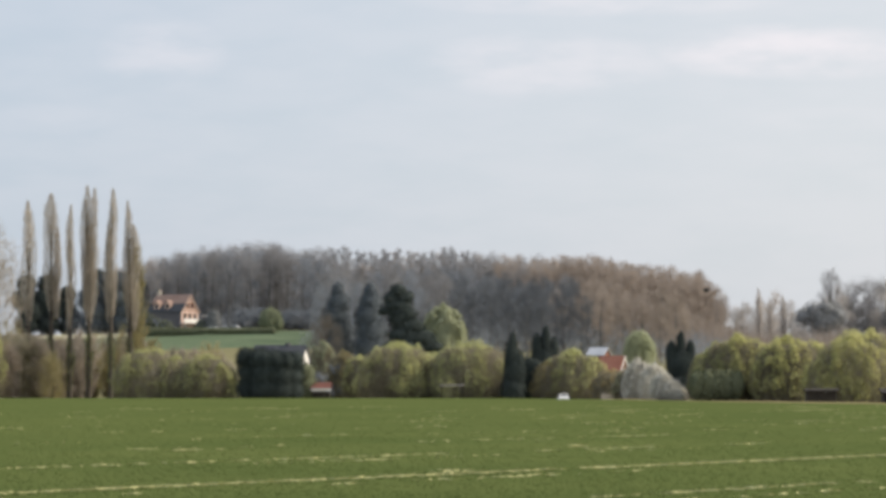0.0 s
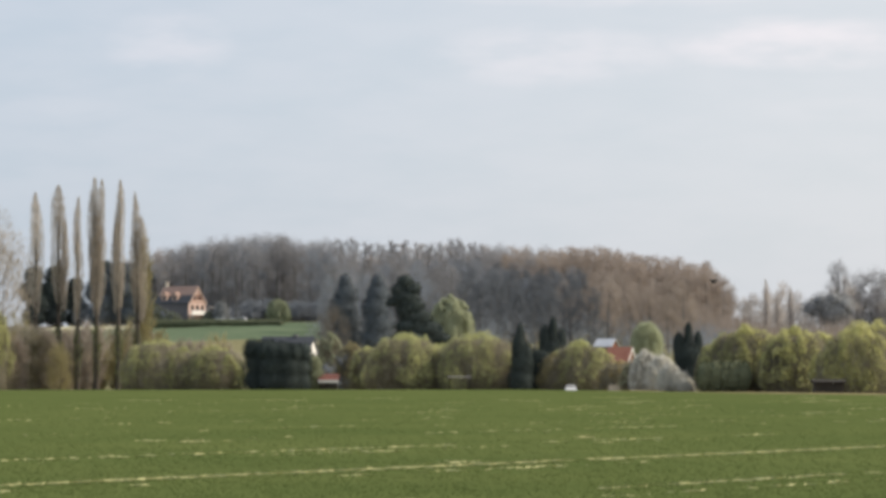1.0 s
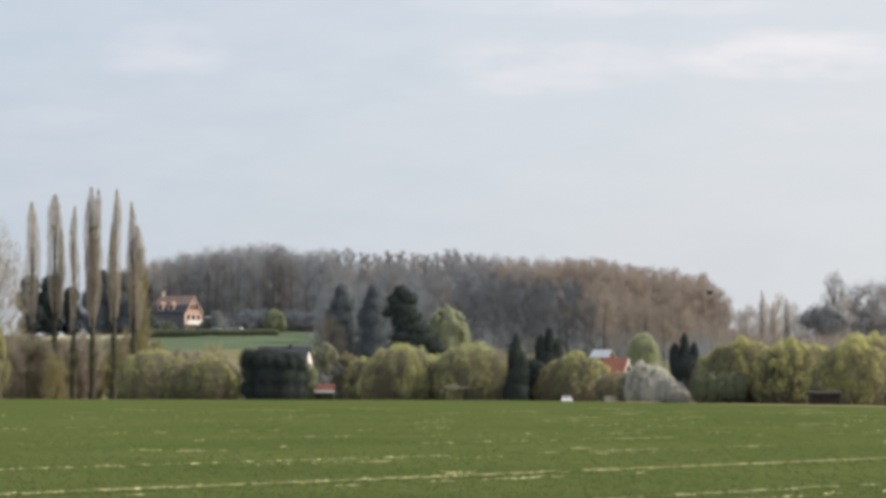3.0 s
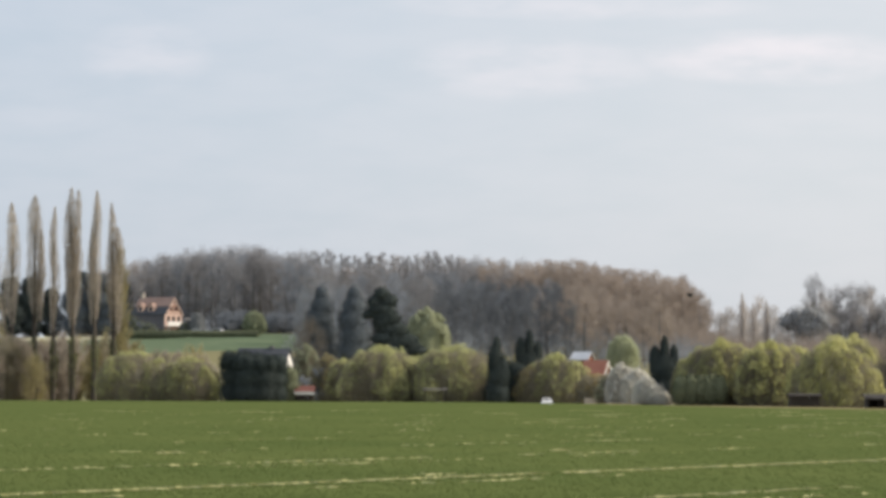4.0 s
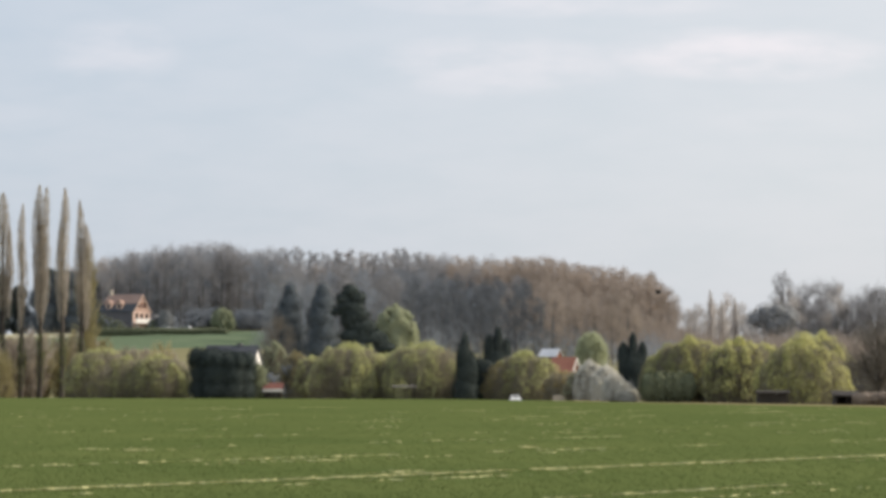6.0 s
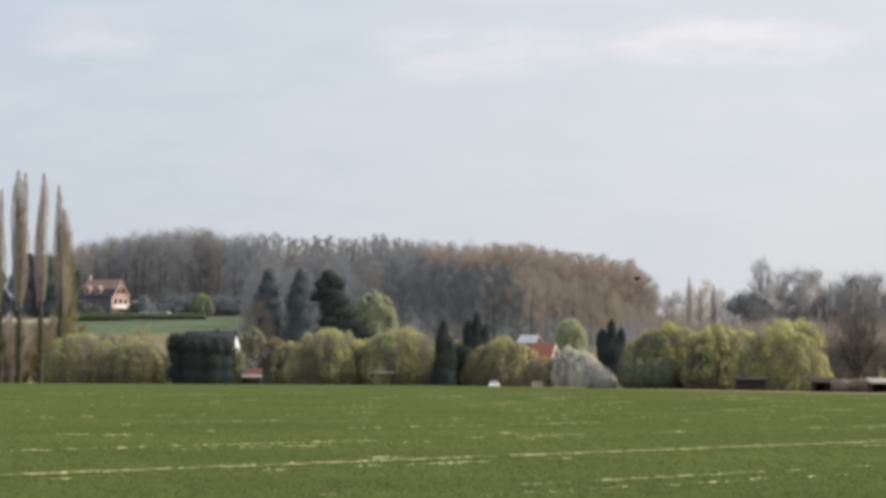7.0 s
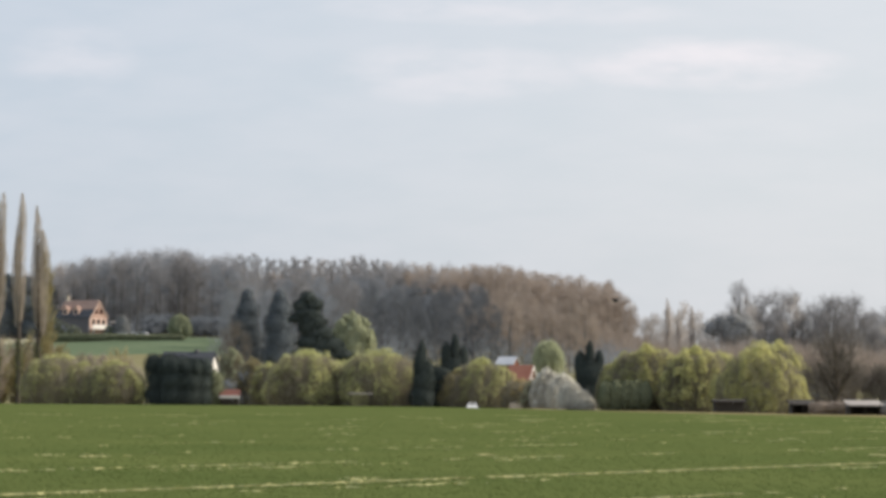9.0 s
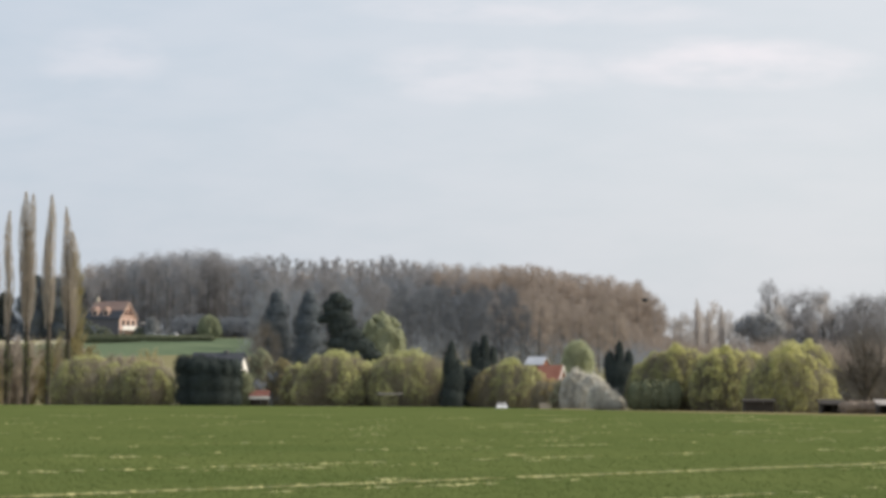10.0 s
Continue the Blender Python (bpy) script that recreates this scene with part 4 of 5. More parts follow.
# leafless trees by themselves
BUDDING = bare_meshes(64, 19.55, 1.0, 1.36, 90, 8000, 0.9, 0.036, 3.5, 0.2, M_TWIG_OLIVE, 0.45, 0.12, 2, 0.8, 0.3, 1.6)
bare_tree(-38.6, 398, BUDDING, "narrow olive budding tree beside the last poplar", "budding_tree")
PALE_BARE = clumped_meshes(61, 24.6, 2.5, 4.6, 14000, 0.9, 0.05, 0.3, M_TWIG_PALE, M_BARK_HAZE, 40, 0.45, 3)
bare_tree(-61.82, 430, PALE_BARE, "tall pale leafless tree with a loose open crown")
DARK_BARE = clumped_meshes(62, 8.6, 3.4, 3.6, 9000, 0.7, 0.028, 0.34, M_TWIG_UMBER, None, 26, 0.5, 4)
bare_tree(47.85, 310, DARK_BARE, "broad leafless grey-brown tree with a dark trunk behind low sheds")
rng = np.random.default_rng(91)
for k in range(9):
    x = 47.68 + 1.7 * k
    meshes = clumped_meshes(160 + k, rng.uniform(4.6, 7.2), 0.2, 2.0, 3200, 0.7, 0.05, 0.09, M_TWIG_UMBER, None, 12, 0.4, 3)
    bare_tree(x, 322 + rng.uniform(-3, 8), meshes, "leafless grey-brown shrub behind the low sheds", "thicket_shrub", "shrub", "shrubs behind the sheds")

# ---- the wood on the hill ----
WOOD_KINDS = []
for k in range(11):
    tall = 17 + 0.5 * (k % 4)
    slim = k in (3, 7)
    mat = (M_TWIG_GREY, M_TWIG_WARM, M_TWIG_GREY, M_TWIG_PALE, M_TWIG_WARM, M_TWIG_GREY, M_TWIG_WARM, M_TWIG_PALE, M_TWIG_GREY, M_TWIG_DARK, M_TWIG_SHADE)[k]
    if slim:
        WOOD_KINDS.append(clumped_meshes(300 + k, tall, tall * 0.5, 1.7, 1700, 0.7, 0.05, 0.24, M_TWIG_GREY, M_TWIG_PALE, 13, 0.4, 3))
    else:
        WOOD_KINDS.append(clumped_meshes(300 + k, tall, tall * (0.12 if k > 8 else 0.22), 3.3 + 0.35 * (k % 3), 2900, 0.65, 0.082, 0.24, mat, M_BARK_HAZE, 14 + k % 3, 0.45))
WOOD_TOP = ((-86.38, 23.71), (-77.52, 27.11), (-72.75, 29.02), (-63.21, 30.93), (-49.59, 32.97), (-38.69, 32.7), (-33.24, 30.93), (-28.47, 32.42), (-18.26, 31.61), (-5.99, 31.33), (2.18, 32.02), (10.35, 30.38), (23.98, 29.84), (36.24, 30.24), (47.14, 27.93), (56.68, 27.2), (62.12, 25.9), (65.12, 23.6), (68.94, 21.2))
wood_first = []
rng = np.random.default_rng(8)
for meshes in WOOD_KINDS:
    ob = new("bare_tree")
    tagged(ob, "leafless grey-brown forest tree in the hill wood", "tree", "trees of the hill wood")
    child("trunk", meshes[0], ob, "dark grey-brown bark")
    child("crown", meshes[1], ob)
    wood_first.append(ob)
used = set()
back_wood = Soup()
for row, y0 in enumerate((752, 764, 778, 794, 815, 735, 712, 688, 664, 640, 618, 598)):
    x = -86 + row * 1.3 if row < 5 else -26 + 0.02 * (735 - y0)
    while x < (68 if row < 5 else 62 - 0.12 * (735 - y0)):
        y = y0 + rng.uniform(-5, 5)
        warm = x > 18 + rng.uniform(-12, 12)
        pale = row in (3, 4) and -32 < x < 8
        # low rows on the left get twigs with shade in their colour
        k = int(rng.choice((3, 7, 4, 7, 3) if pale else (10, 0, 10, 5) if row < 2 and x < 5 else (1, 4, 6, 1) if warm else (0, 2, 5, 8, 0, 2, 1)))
        top = table(x * 760 / y, WOOD_TOP) * y / 760 + 2.4 + rng.uniform(-0.9, 0.7) - (0.9 if row < 2 else 0) * rng.uniform(0, 2.4)
        if row < 3 and -30 < x < 6:
            top -= rng.uniform(2.2, 4.0)
        if row > 4:
            top = min(top, ground_z(x, y) + rng.uniform(10.5, 14.5) * (1 if x < 45 else 0.75))
            # lower front trees take the dark kinds: the wood's shade as twig colour
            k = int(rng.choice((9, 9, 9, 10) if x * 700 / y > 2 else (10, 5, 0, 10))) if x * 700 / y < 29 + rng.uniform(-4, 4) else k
        z = ground_z(x, y)
        s = max(0.35, (top - z) / (17 + 0.5 * (k % 4)))
        m = pose(x, y, z - 0.1, 0, 0, rng.uniform(0, 360)) @ Matrix.Diagonal((s * rng.uniform(0.9, 1.2), s * rng.uniform(0.9, 1.2), s, 1))
        if row in (1, 2, 3) and k in used:
            for me, slot in zip(WOOD_KINDS[k], (0, 1 + k)):
                co = np.empty(len(me.vertices) * 3, dtype=np.float32)
                me.vertices.foreach_get("co", co)
                co = co.reshape(-1, 3) @ np.array(m.to_3x3()).T + np.array(m.translation)
                corner = np.empty(len(me.loops), dtype=np.int32)
                me.loops.foreach_get("vertex_index", corner)
                sides = np.empty(len(me.polygons), dtype=np.int32)
                me.polygons.foreach_get("loop_total", sides)
                n = int((sides == 3).sum())
                back_wood.add(co, corner[: 3 * n].reshape(-1, 3), corner[3 * n :].reshape(-1, 4), slot)
            x += rng.uniform(2.9, 4.3) * (0.75 if pale else 1)
            continue
        if k in used:
            ob = copy_thing(wood_first[k], m)
        else:
            ob = wood_first[k]
            used.add(k)
        ob.matrix_basis = m
        x += rng.uniform(2.9, 4.3) * (1.15 if row < 2 else 1)
for k, ob in enumerate(wood_first):
    if k not in used:
        ob.matrix_basis = pose(-20 + 4 * k, 825, ground_z(-20 + 4 * k, 825))

tagged(new("woodland", back_wood.mesh("woodland", [M_BARK] + [me[1].materials[0] for me in WOOD_KINDS])), "deep rows of leafless grey-brown trees in the hill wood", "woodland", kind="stuff")

# undergrowth that closes the wood at the foot, with shade in its colour
rng = np.random.default_rng(21)
soup = Soup()
for _ in range(900):
    x, y = rng.uniform(-90, 112), rng.uniform(738, 800)
    if _ > 520:
        x, y = rng.uniform(-26, 62), rng.uniform(575, 735)
    if _ < 230:
        x, y = rng.uniform(-92, -15), rng.uniform(775, 825)
    r = rng.uniform(1.3, 2.6) * (1.5 if _ < 230 else 1)
    p, out_way = lobe_points(rng, [(x, y, 100 + r, r, r, r * 1.5)], 120, 0.3, 1.05)
    p[:, 2] += ground_z(x, y) - 100
    twigs(soup, rng, p, unit(out_way + (0, 0, 0.9)), rng.uniform(0.6, 1.6, len(p)), 0.10)
tagged(new("undergrowth", soup.mesh("undergrowth", M_TWIG_SHADE)), "leafless undergrowth along the wood's edge, toned dark and bluish for shade", "undergrowth", kind="stuff")

# farther trees beyond the wood, some with haze put into their twig colour
rng = np.random.default_rng(31)
FAR_MESHES = [clumped_meshes(400 + k, 12, (4.5, 1.2, 5.0, 1.5)[k], (2.3, 1.9, 2.7, 2.1)[k], 2000, 0.75, 0.05, 0.14, (M_TWIG_GREY, M_TWIG_HAZE, M_TWIG_GREY, M_TWIG_HAZE)[k], M_BARK_HAZE, 11, 0.5, 2) for k in range(4)]
FAR_TOP = ((70.3, 23.28), (76.47, 25.28), (79.55, 22.2), (86.49, 25.75), (94.97, 24.2), (98.05, 20.66), (101.13, 21.74), (110.38, 28.83), (119.63, 29.14), (125.8, 27.6), (135.05, 27.9), (148.92, 27.6), (164.34, 26.82))
for row, y0 in enumerate((840, 862)):
    x = 66.44 + row
    while x < 164.34:
        y = y0 + rng.uniform(-6, 6)
        k = int(rng.choice((0, 2, 2, 0, 3) if x > 108 else (1, 3, 1, 3)))
        z = ground_z(x, y)
        s = (table(x * 860 / y, FAR_TOP) + 1.7 - z) / 12 * rng.uniform(0.72, 1.0)
        ob = bare_tree(x, y, FAR_MESHES[k], "leafless grey tree in the distant tree line", "bare_tree", "tree", "distant tree line", rng.uniform(0, 360), 0.1)
        ob.scale = (s * rng.uniform(0.9, 1.3), s, s)
        x += rng.uniform(2.2, 4.2)
# pinkish young coppice below the tree line
soup = Soup()
for _ in range(760):
    x, y = rng.uniform(56.79, 152.87), rng.uniform(690, 810)
    n = 80
    feet = np.stack([x + rng.normal(0, 0.9, n), y + rng.normal(0, 0.9, n), np.full(n, ground_z(x, y)) + rng.uniform(0, rng.uniform(2.0, 8.0), n)], axis=1)
    twigs(soup, rng, feet, unit(rng.normal(0, 0.18, (n, 3)) + (0, 0, 1)), rng.uniform(2.0, 5.5, n), 0.10)
tagged(new("coppice", soup.mesh("coppice", M_TWIG_WARM)), "pinkish brown leafless young coppice below the distant tree line", "coppice", kind="stuff")
LONE = clumped_meshes(71, 26.9, 16.5, 3.7, 3400, 0.7, 0.05, 0.26, M_TWIG_GREY, M_BARK_HAZE, 14, 0.5, 3)
bare_tree(98.38, 800, LONE, "tall pale leafless tree with a round crown on the skyline")
UMBRELLA = [(0.0, 0, 0.76, 0.24, 0.2, 0.16), (0.16, 0, 0.72, 0.2, 0.2, 0.15), (-0.06, 0, 0.84, 0.16, 0.2, 0.14), (0.10, 0, 0.86, 0.18, 0.2, 0.13), (0.24, 0, 0.78, 0.15, 0.2, 0.15), (-0.20, 0, 0.74, 0.15, 0.16, 0.14), (0.05, 0, 0.66, 0.22, 0.2, 0.18)]
conifer(94.03, 790, 19.08, 72, "dark flat-topped pine in the distant tree line", UMBRELLA, M_CONIFER_FAR, "pine_tree", 6000, 0.3, inner=0.6, low=0.6)
SLIM = poplar_meshes(76, 14, ((0.0, 0.15, 1.0, 0.5, 2.6), (0.35, 0.1, 0.8, 0.45, 2.0)), M_TWIG_HAZE, 0.3, M_BARK_HAZE)
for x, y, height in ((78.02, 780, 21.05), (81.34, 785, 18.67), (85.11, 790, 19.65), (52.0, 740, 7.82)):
    bare_tree(x, y, SLIM, "slim leafless poplar in the distant tree line, paled as by haze", "slim_tree").scale = (height / 14, height / 14, height / 14)

# ---- houses and small things ----
def gabled(ob, length, width, eaves, ridge, wall_mat, gable_mat, roof_mat, over=0.35):
    """Walls, gable ends and two roof slopes; the ridge runs along the thing's x."""
    h = width / 2
    part("wall", slab(-length / 2, length / 2, -h, h, -1.2, eaves, 0.02), wall_mat, ob)
    for s in (-1, 1):
        x0, x1 = (length / 2 - 0.25, length / 2 + 0.012) if s > 0 else (-length / 2 - 0.012, -length / 2 + 0.25)
        part("gable", prism([(-h - 0.012, -1.2), (h + 0.012, -1.2), (h + 0.012, eaves), (0, ridge - 0.05), (-h - 0.012, eaves)], x0, x1), gable_mat, ob, "rendered gable end")
    rise = (ridge - eaves) / h
    for s in (-1, 1):
        low = (s * (h + over), eaves - over * rise + 0.05)
        part("roof", prism([low, (0, ridge + 0.05), (0, ridge + 0.23), (low[0], low[1] + 0.18)] if s < 0 else [(0, ridge + 0.05), low, (low[0], low[1] + 0.18), (0, ridge + 0.23)], -length / 2 - over, length / 2 + over), roof_mat, ob, "tiled roof slope")
    return rise


def window(ob, x, y, z, wide, tall, face="x", frame_mat=None):
    """A window set in a wall that looks along +x or -y: frame with sill, and a pane."""
    fm = frame_mat or M_WHITE
    if face == "x":
        w = part("window", slab(x - 0.05, x + 0.05, y - wide / 2, y + wide / 2, z - tall / 2, z + tall / 2, 0.01), fm, ob, "white window frame")
        part("pane", slab(x + 0.052, x + 0.062, y - wide / 2 + 0.08, y + wide / 2 - 0.08, z - tall / 2 + 0.08, z + tall / 2 - 0.08, 0), M_GLASS, w, "dark glass")
        part("sill", slab(x + 0.05, x + 0.16, y - wide / 2 - 0.06, y + wide / 2 + 0.06, z - tall / 2 - 0.07, z - tall / 2, 0), fm, w)
    else:
        w = part("window", slab(x - wide / 2, x + wide / 2, y - 0.05, y + 0.05, z - tall / 2, z + tall / 2, 0.01), fm, ob, "white window frame")
        part("pane", slab(x - wide / 2 + 0.08, x + wide / 2 - 0.08, y - 0.062, y - 0.052, z - tall / 2 + 0.08, z + tall / 2 - 0.08, 0), M_GLASS, w, "dark glass")
        part("sill", slab(x - wide / 2 - 0.06, x + wide / 2 + 0.06, y - 0.16, y - 0.05, z - tall / 2 - 0.07, z - tall / 2, 0), fm, w)


def hill_house():
    ob = thing("house", -60.28, 705, "half-timbered hill house with cream gable, balcony and weathered red roof", "house", turn=-33)
    top = 8.27
    length, width, eaves = 9.2, 6.0, top - 3.5
    # slate tone stands for the shaded slope, the tile band for its sunlit top
    gabled(ob, length, width, eaves, top, M_SHADE_WALL, M_RENDER, M_SLATE, 0.25)
    rise = (top - eaves) / (width / 2)
    for s in (-1, 1):
        a, c = s * 0.02, s * 1.75
        part("sunlit_tile_band", prism([(c, top + 0.232 - 1.75 * rise), (a, top + 0.232), (a, top + 0.29), (c, top + 0.29 - 1.75 * rise)], -length / 2 - 0.27, length / 2 + 0.27), M_TILE_PALE, ob, "red tiles along the ridge, paler to look sunlit")
    x = length / 2
    for y, z, w, t in ((-1.7, 0.9, 1.2, 1.3), (1.7, 0.9, 1.2, 1.3), (-1.8, eaves - 1.2, 1.1, 1.5), (0, eaves - 1.2, 1.1, 1.5), (1.8, eaves - 1.2, 1.1, 1.5), (-0.75, eaves + 1.2, 0.8, 0.8), (0.75, eaves + 1.2, 0.8, 0.8)):
        window(ob, x, y, z, w, t, frame_mat=M_TIMBER)
    for xw in (-3.0, -0.5, 2.2):
        window(ob, xw, -width / 2, 0.9, 1.1, 1.2, "y")
    slope = math.atan2(top - eaves, width / 2)
    for s in (-1, 1):
        bm = slab(x + 0.255, x + 0.31, -0.1, math.hypot(width / 2 + 0.25, (width / 2 + 0.25) * math.tan(slope)), -0.2, 0.0, 0)
        bm.transform(Matrix.Translation((0, 0, top + 0.06)) @ Matrix.Rotation(-slope, 4, "X"))
        if s > 0:
            bm.transform(Matrix.Diagonal((1, -1, 1, 1)))
        part("bargeboard", bm, M_RENDER, ob, "cream painted bargeboard")
    for y in (-1.9, -1.3, 0.0, 1.3, 1.9):
        part("timber", slab(x + 0.014, x + 0.07, y - 0.1, y + 0.1, eaves + 0.72, eaves + 0.72 + max(0.3, 2.3 - abs(y) * 0.97), 0), M_TIMBER, ob, "red-brown timber")
    for z, half in ((eaves + 0.1, 2.95), (eaves + 0.7, 2.3), (eaves + 1.75, 1.4)):
        part("timber", slab(x + 0.016, x + 0.075, -half, half, z - 0.1, z + 0.1, 0), M_TIMBER, ob, "red-brown timber")
    balcony = part("balcony", slab(x + 0.02, x + 1.3, -3.6, 3.2, 2.05, 2.2, 0.02), M_WHITE, ob, "white balcony")
    part("parapet", slab(x + 1.2, x + 1.3, -3.6, 3.2, 2.204, 3.05, 0.02), M_WHITE, balcony)
    for y in (-3.2, 3.2):
        part("post", slab(x + 1.1, x + 1.24, y - 0.07, y + 0.07, -1.0, 2.046, 0.01), M_WHITE, balcony)
    part("chimney", slab(-4.3, -3.7, -0.3, 0.3, top - 0.6, top + 1.3, 0.03), M_STONE, ob, "pale brick chimney")
    for xd in (-2.6, 0.4):
        # gabled dormer on the slope that looks over the field
        dormer = part("dormer", prism([(xd - 0.75, eaves + 0.55), (xd + 0.75, eaves + 0.55), (xd + 0.75, eaves + 1.5), (xd, eaves + 2.3), (xd - 0.75, eaves + 1.5)], -2.75, -0.9, "y"), M_RENDER, ob, "cream dormer")
        for s in (-1, 1):
            part("dormer_roof", prism([(xd, eaves + 2.32), (xd + s * 0.95, eaves + 1.31), (xd + s * 0.95, eaves + 1.45), (xd, eaves + 2.46)], -2.95, -0.7, "y"), M_TILE_PALE, dormer, "weathered red tiles")
        part("dormer_window", slab(xd - 0.4, xd + 0.4, -2.79, -2.754, eaves + 0.7, eaves + 1.5, 0), M_GLASS, dormer, "dark glass")
    part("awning", slab(x + 1.32, x + 3.6, 2.2, 4.6, 3.6, 3.85, 0.02), M_WHITE, ob, "white awning")
    for y in (2.4, 4.4):
        part("post", slab(x + 3.4, x + 3.5, y - 0.05, y + 0.05, -1.0, 3.596, 0.01), M_WHITE, ob)


hill_house()


def cottage():
    ob = thing("house", 26.9, 500, "orange brick cottage with a red tiled roof among shrubs", "house", turn=-25)
    top = 5.0
    gabled(ob, 3.3, 4.8, top - 3.1, top, M_BRICK, M_BRICK, M_TILE_RED, 0.4)
    window(ob, 1.66, 0, top - 1.7, 0.9, 1.0)
    for y in (-1.4, 1.4):
        window(ob, 1.66, y, 1.5, 1.1, 1.3)
    for x in (-0.8, 0.8):
        window(ob, x, -2.4, 1.5, 1.0, 1.2, "y")
    slope = math.atan2(3.1, 2.4)
    for s in (-1, 1):
        bm = slab(2.055, 2.13, -0.1, 4.4, -0.24, 0.0, 0)
        bm.transform(Matrix.Translation((0, 0, top + 0.08)) @ Matrix.Rotation(-slope, 4, "X"))
        if s > 0:
            bm.transform(Matrix.Diagonal((1, -1, 1, 1)))
        part("bargeboard", bm, M_WHITE, ob, "white bargeboard")
    wing = thing("outbuilding", 25.43, 514, "outbuilding with a pale metal roof behind the cottage", "outbuilding", turn=-22)
    high = 5.75
    gabled(wing, 2.7, 3.6, high - 1.1, high, M_TIMBER, M_TIMBER, M_METAL, 0.25)
    window(wing, 1.35, 0, 1.8, 0.9, 1.0)


cottage()


def slate_house():
    ob = thing("house", -19.65, 382, "low house with dark slate roof and white gable behind evergreens", "house", turn=-14)
    top = 6.95
    gabled(ob, 6.2, 5.0, top - 2.4, top, M_SHADE_WALL, M_WHITE, M_SLATE, 0.2)
    window(ob, 3.11, 0, top - 2.8, 0.8, 1.0)
    for x in (-1.9, 0.9):
        window(ob, x, -2.5, 1.5, 0.9, 1.1, "y")
    part("chimney", slab(0.6, 1.15, -0.2, 0.4, top - 0.5, top + 0.45, 0.02), M_SHADE_WALL, ob, "short grey chimney")


slate_house()


def shed(x, y, wide, deep, eaves, ridge, label, wall_mat, roof_mat, turn=0.0, fascia=True):
    ob = thing("shed", x, y, label, "shed", turn=turn)
    h = deep / 2
    part("wall", slab(-wide / 2, wide / 2, -h, h, -0.1, eaves, 0.015), wall_mat, ob)
    part("roof", prism([(-h - 0.25, eaves + 0.004), (0, ridge), (h + 0.25, eaves + 0.004), (h + 0.25, eaves + 0.1), (0, ridge + 0.1), (-h - 0.25, eaves + 0.1)], -wide / 2 - 0.2, wide / 2 + 0.2), roof_mat, ob)
    if fascia:
        part("fascia", slab(-wide / 2 - 0.2, wide / 2 + 0.2, -h - 0.29, -h - 0.254, eaves - 0.22, eaves + 0.12, 0), M_WHITE, ob, "white fascia board")
    door = part("door", slab(-0.45, 0.45, -h - 0.05, -h - 0.004, 0, min(1.95, eaves - 0.1), 0.01), M_BOARD, ob, "dark boarded door")
    part("handle", slab(0.32, 0.36, -h - 0.09, -h - 0.054, 0.85, 1.05, 0), M_SILVER, door)
    return ob


shed(-14.49, 376, 2.02, 2.2, 1.45, 2.2, "small shed with red roof and white fascia", M_BOARD, M_TILE_OLD)
shed(35.44, 296, 2.76, 2.0, 0.95, 1.15, "low tarred shed under a willow", M_BOARD, M_BOARD, fascia=False)


def field_shelter(x, y, wide, label, roof_mat):
    """A low open-fronted shelter with a shallow roof."""
    ob = thing("field_shelter", x, y, label, "shelter", "low sheds by the track")
    part("back_wall", slab(-wide / 2, wide / 2, 1.0, 1.08, 0, 1.1, 0.01), M_BOARD, ob)
    for s in (-1, 1):
        part("side_wall", slab(s * wide / 2 - 0.05, s * wide / 2 + 0.05, -0.9, 0.996, 0, 1.0, 0.01), M_BOARD, ob)
    n = max(2, int(wide / 1.6))
    for k in range(n + 1):
        u = -wide / 2 + 0.1 + (wide - 0.2) * k / n
        part("post", slab(u - 0.05, u + 0.05, -1.02, -0.91, 0, 0.78, 0.01), M_BOARD, ob)
    part("roof", prism([(-1.2, 0.79), (1.25, 1.2), (1.25, 1.28), (-1.2, 0.87)], -wide / 2 - 0.2, wide / 2 + 0.2), roof_mat, ob, "pale sheet roof")


field_shelter(44.27, 272, 2.73, "low open shelter with a pale sheet roof", M_FELT)
field_shelter(39.77, 278, 1.99, "low dark open shelter with a tarred roof", M_BOARD)

for x, y, wide, height, seed in ((-62.83, 690, 2.2, 4.21, 81), (-60.5, 686, 2.0, 3.46, 82), (-64.94, 694, 2.4, 5.21, 83), (-52.94, 690, 1.3, 2.97, 84)):
    leafy_tree(x, y, wide, height, seed, "dark green garden shrub beside the hill house", M_HEDGE, "garden_shrub", "shrub", 0.0, 1100, 0.26, 0.1, 0.08, M_TWIG_SHADE, 500, "garden shrubs", 6)

# clipped hedges
def hedge(x, y, wide, tall, deep, seed, label, mat):
    rng = np.random.default_rng(seed)
    ob = thing("hedge", x, y, label, "hedge")
    soup, stems = Soup(), Soup()
    n = max(3, int(wide / 0.8))
    rows = [(-wide / 2 + wide * (k + 0.5) / n, 0, tall * 0.5, wide / n * 1.15, deep * 0.55, tall * rng.uniform(0.50, 0.56)) for k in range(n)]
    core(soup, rng, rows, 0.88)
    p, out_way = lobe_points(rng, rows, int(wide * tall * 220), 0.85, 1.05)
    leaves(soup, rng, p, out_way, 0.15, 1.5, 0.6)
    for q in rows:
        tube(stems, [(q[0], 0, -0.1), (q[0], 0, tall * 0.6)], (0.06, 0.03), 5)
    child("stems", stems.mesh("stems", M_BARK), ob)
    child("foliage", soup.mesh("foliage", mat), ob)


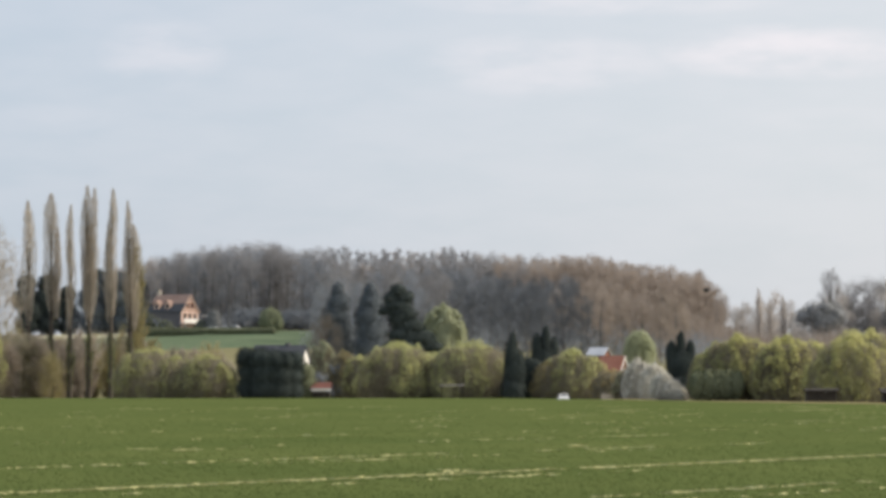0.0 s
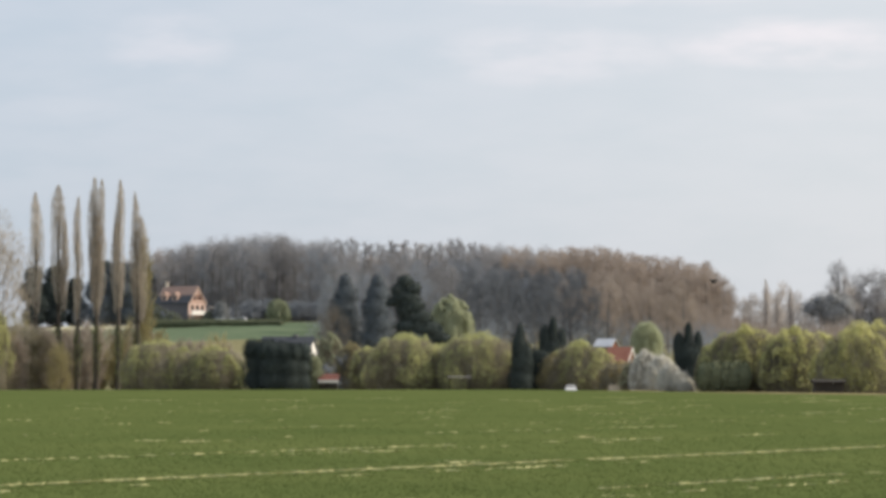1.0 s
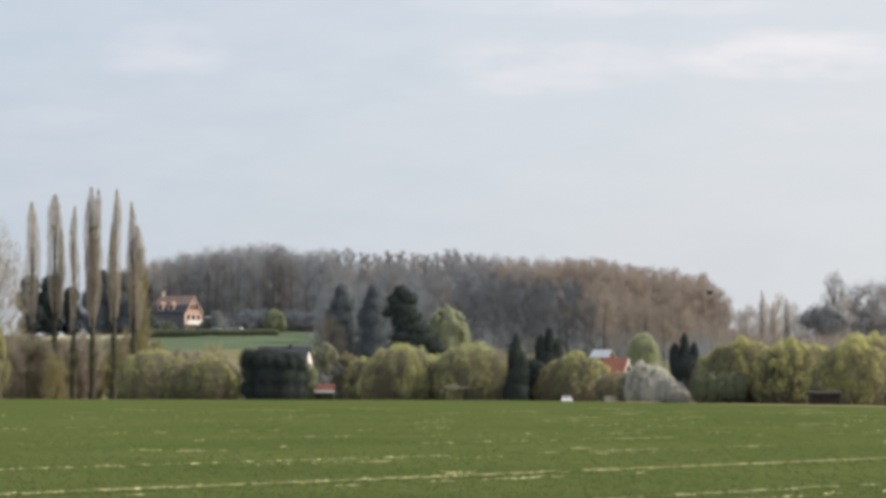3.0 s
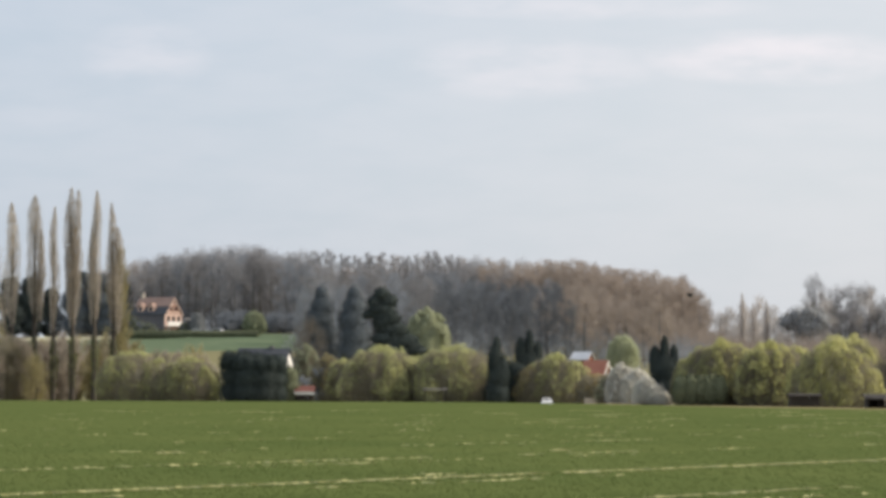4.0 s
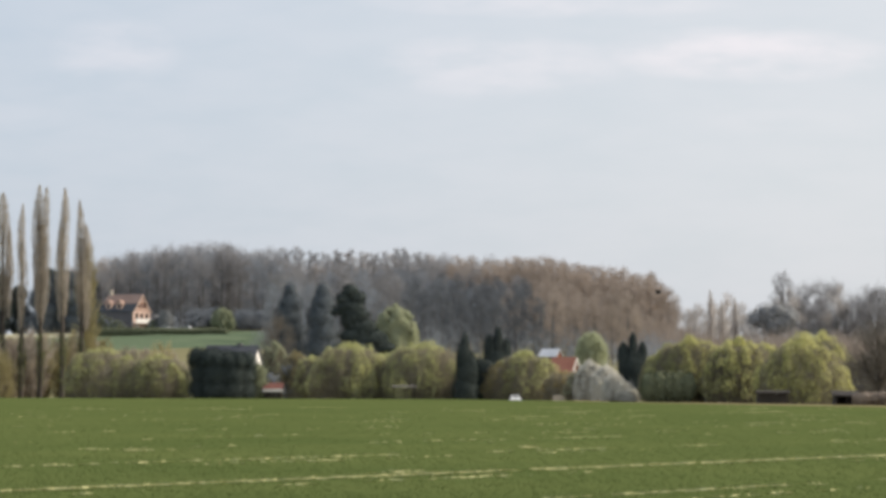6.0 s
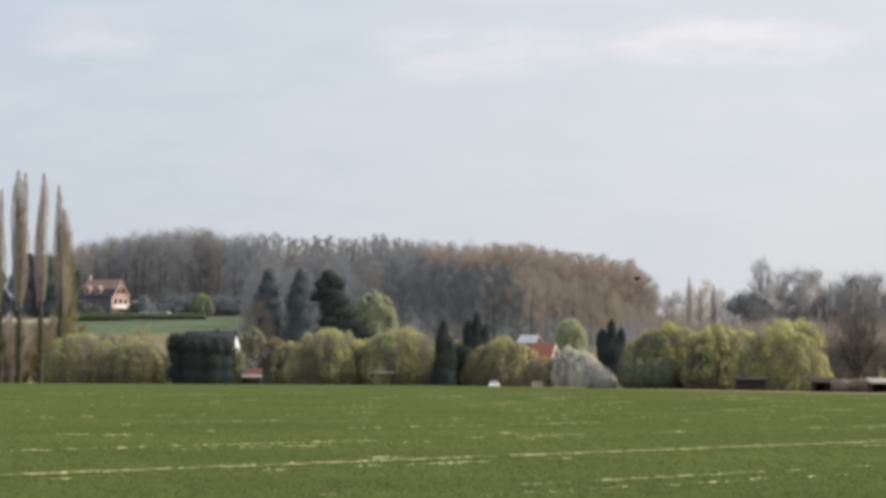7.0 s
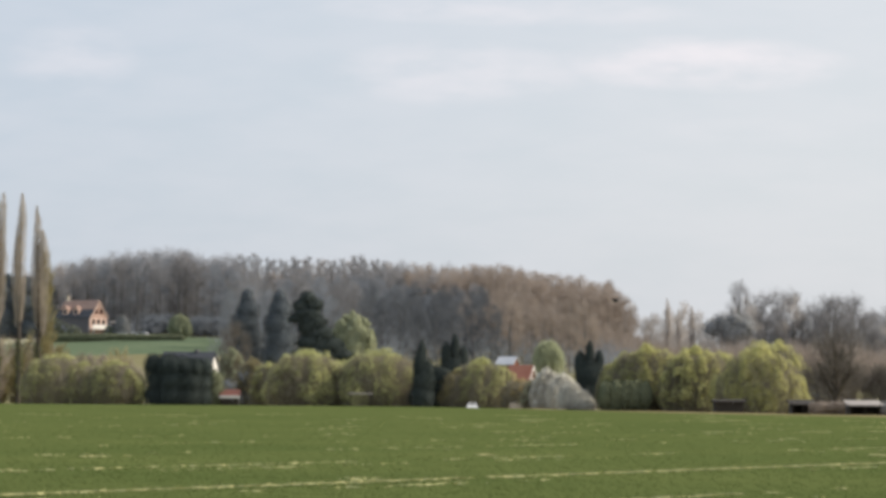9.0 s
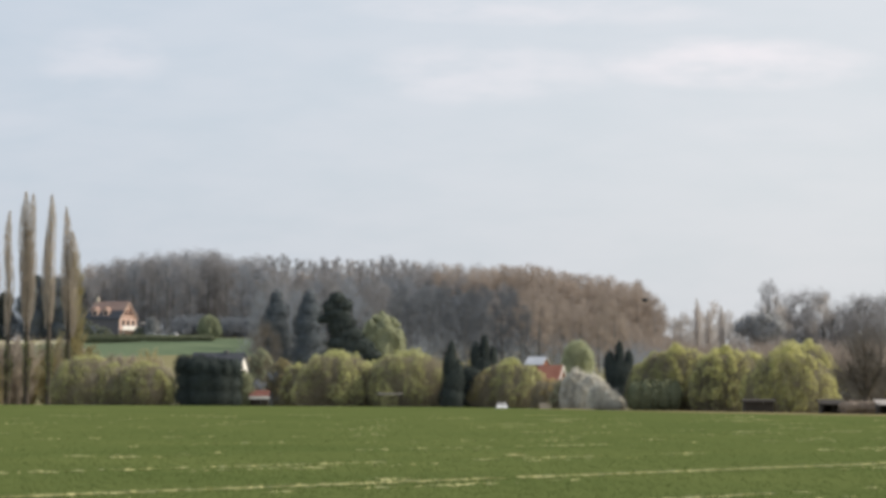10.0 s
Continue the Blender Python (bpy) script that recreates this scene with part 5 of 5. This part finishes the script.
hedge(27.07, 312, 4.47, 3.04, 1.8, 1, "dark green clipped hedge beside a cypress", M_HEDGE)
hedge(42.05, 275, 3.06, 1.16, 1.2, 2, "low brown leafless clipped hedge between two shelters", M_TWIG_WARM)
hedge(47.87, 275, 2.96, 1.28, 1.2, 5, "low grey clipped hedge beside a shelter", M_TWIG_GREY)
hedge(-43.85, 672, 15.66, 1.47, 1.6, 3, "low dark hedge along the garden of the hill house", M_HEDGE)
hedge(-59.0, 680, 13.41, 1.87, 1.6, 4, "dark garden hedge in front of the hill house", M_HEDGE)


def car(x, y, turn, label, paint, size=1.0):
    """A small hatchback; x is its length."""
    ob = thing("car", x, y, label, "car", turn=turn)
    ob.scale = (size, size, size)
    body = [(-1.95, 0.35), (1.95, 0.35), (2.0, 0.62), (1.85, 0.82), (0.95, 0.95), (-1.9, 0.98), (-2.0, 0.7)]
    cabin = [(-1.8, 0.984), (0.95, 0.954), (0.25, 1.45), (-1.45, 1.48)]

    def lean(bm):
        for v in bm.verts:
            v.co.y *= 1 - 0.42 * (v.co.z - 0.96)
        return bm

    b = part("body", prism([(u, w) for u, w in body], -0.85, 0.85, "y"), paint, ob)
    c = part("cabin", lean(prism(cabin, -0.72, 0.72, "y")), paint, ob)
    for s in (-1, 1):
        part("side_window", lean(slab(-1.3, 0.3, s * 0.725 - 0.004, s * 0.725 + 0.004, 1.06, 1.38, 0)), M_GLASS, c, "dark glass")
    bm = slab(-0.004, 0.004, -0.54, 0.54, -0.36, 0.36, 0)
    bm.transform(Matrix.Translation((0.606, 0, 1.205)) @ Matrix.Rotation(math.atan2(-0.7, 0.5), 4, "Y"))
    rear = slab(-0.004, 0.004, -0.5, 0.5, -0.12, 0.12, 0)
    rear.transform(Matrix.Translation((-1.565, 0, 1.32)) @ Matrix.Rotation(math.atan2(0.35, 0.5), 4, "Y"))
    part("rear_window", rear, M_GLASS, c, "dark glass")
    part("windscreen", bm, M_GLASS, c, "dark glass")
    part("roof_panel", lean(slab(-1.42, 0.22, -0.74, 0.74, 1.484, 1.53, 0.02)), paint, ob)
    for s in (-1, 1):
        part("headlight", slab(1.88, 1.97, s * 0.62 - 0.16, s * 0.62 + 0.16, 0.64, 0.76, 0.01), M_SILVER, b)
        for u in (-1.25, 1.25):
            bm = bmesh.new()
            bmesh.ops.create_cone(bm, cap_ends=True, segments=18, radius1=0.31, radius2=0.31, depth=0.2, matrix=Matrix.Translation((u, s * 0.78, 0.31)) @ Matrix.Rotation(math.pi / 2, 4, "X"))
            w = part("wheel", bm, M_RUBBER, ob)
            bm = bmesh.new()
            bmesh.ops.create_cone(bm, cap_ends=True, segments=14, radius1=0.19, radius2=0.17, depth=0.03, matrix=Matrix.Translation((u, s * 0.9, 0.31)) @ Matrix.Rotation(math.pi / 2, 4, "X"))
            part("rim", bm, M_SILVER, w)


car(14.25, 374, 90, "small white car parked behind the field", M_CAR, 0.85)
car(-49.02, 682, -20, "white car parked beside the hill house", M_CAR)
car(-45.86, 684, 160, "silver car parked by the garden hedge", M_SILVER)

# white rail before the willows
rail = thing("barrier", 1.07, 372, "white painted rail on two posts before the willows", "barrier")
top = 1.8
part("rail", slab(-1.45, 1.45, -0.04, 0.04, top - 0.2, top, 0.01), M_FELT, rail)
for s in (-1.2, 1.2):
    part("post", slab(s - 0.05, s + 0.05, 0.044, 0.14, -0.2, top - 0.02, 0.01), M_BOARD, rail, "dark post")

# low garden wall by the amber shrub
wall = thing("garden_wall", 19.64, 364, "low pale stone garden wall by the field", "wall")
part("stonework", slab(-1.4, 1.4, -0.15, 0.15, -0.2, 1.26, 0.03), M_STONE, wall)
part("coping", slab(-1.46, 1.46, -0.2, 0.2, 1.26 + 0.004, 1.26 + 0.08, 0.02), M_STONE, wall)

# hovering quadcopter
drone = thing("drone", 20.88, 250, "small black quadcopter hovering over the field", "drone", turn=20, z=9.14)
part("body", slab(-0.13, 0.13, -0.08, 0.08, -0.07, 0.06, 0.03), M_PLASTIC, drone)
for sx in (-1, 1):
    for sy in (-1, 1):
        bm = slab(-0.015, 0.2, -0.014, 0.014, 0.01, 0.035, 0.004)
        bm.transform(Matrix.Rotation(math.atan2(sy * 0.8, sx), 4, "Z"))
        arm = part("arm", bm, M_PLASTIC, drone)
        end = Vector((sx, sy * 0.8, 0)).normalized() * 0.2
        bm = bmesh.new()
        bmesh.ops.create_cone(bm, cap_ends=True, segments=12, radius1=0.022, radius2=0.018, depth=0.05, matrix=Matrix.Translation((end.x, end.y, 0.06)))
        part("motor_cap", bm, M_PLASTIC, arm)
        bm = slab(-0.1, 0.1, -0.011, 0.011, 0.086, 0.092, 0)
        bm.transform(Matrix.Translation(end) @ Matrix.Rotation(0.7 * sx + 0.4 * sy, 4, "Z"))
        part("propeller", bm, M_PLASTIC, arm)
for s in (-1, 1):
    part("skid", slab(-0.1, 0.1, s * 0.08 - 0.008, s * 0.08 + 0.008, -0.13, -0.072, 0.003), M_PLASTIC, drone)
drone.scale = (1.5, 1.5, 1.5)
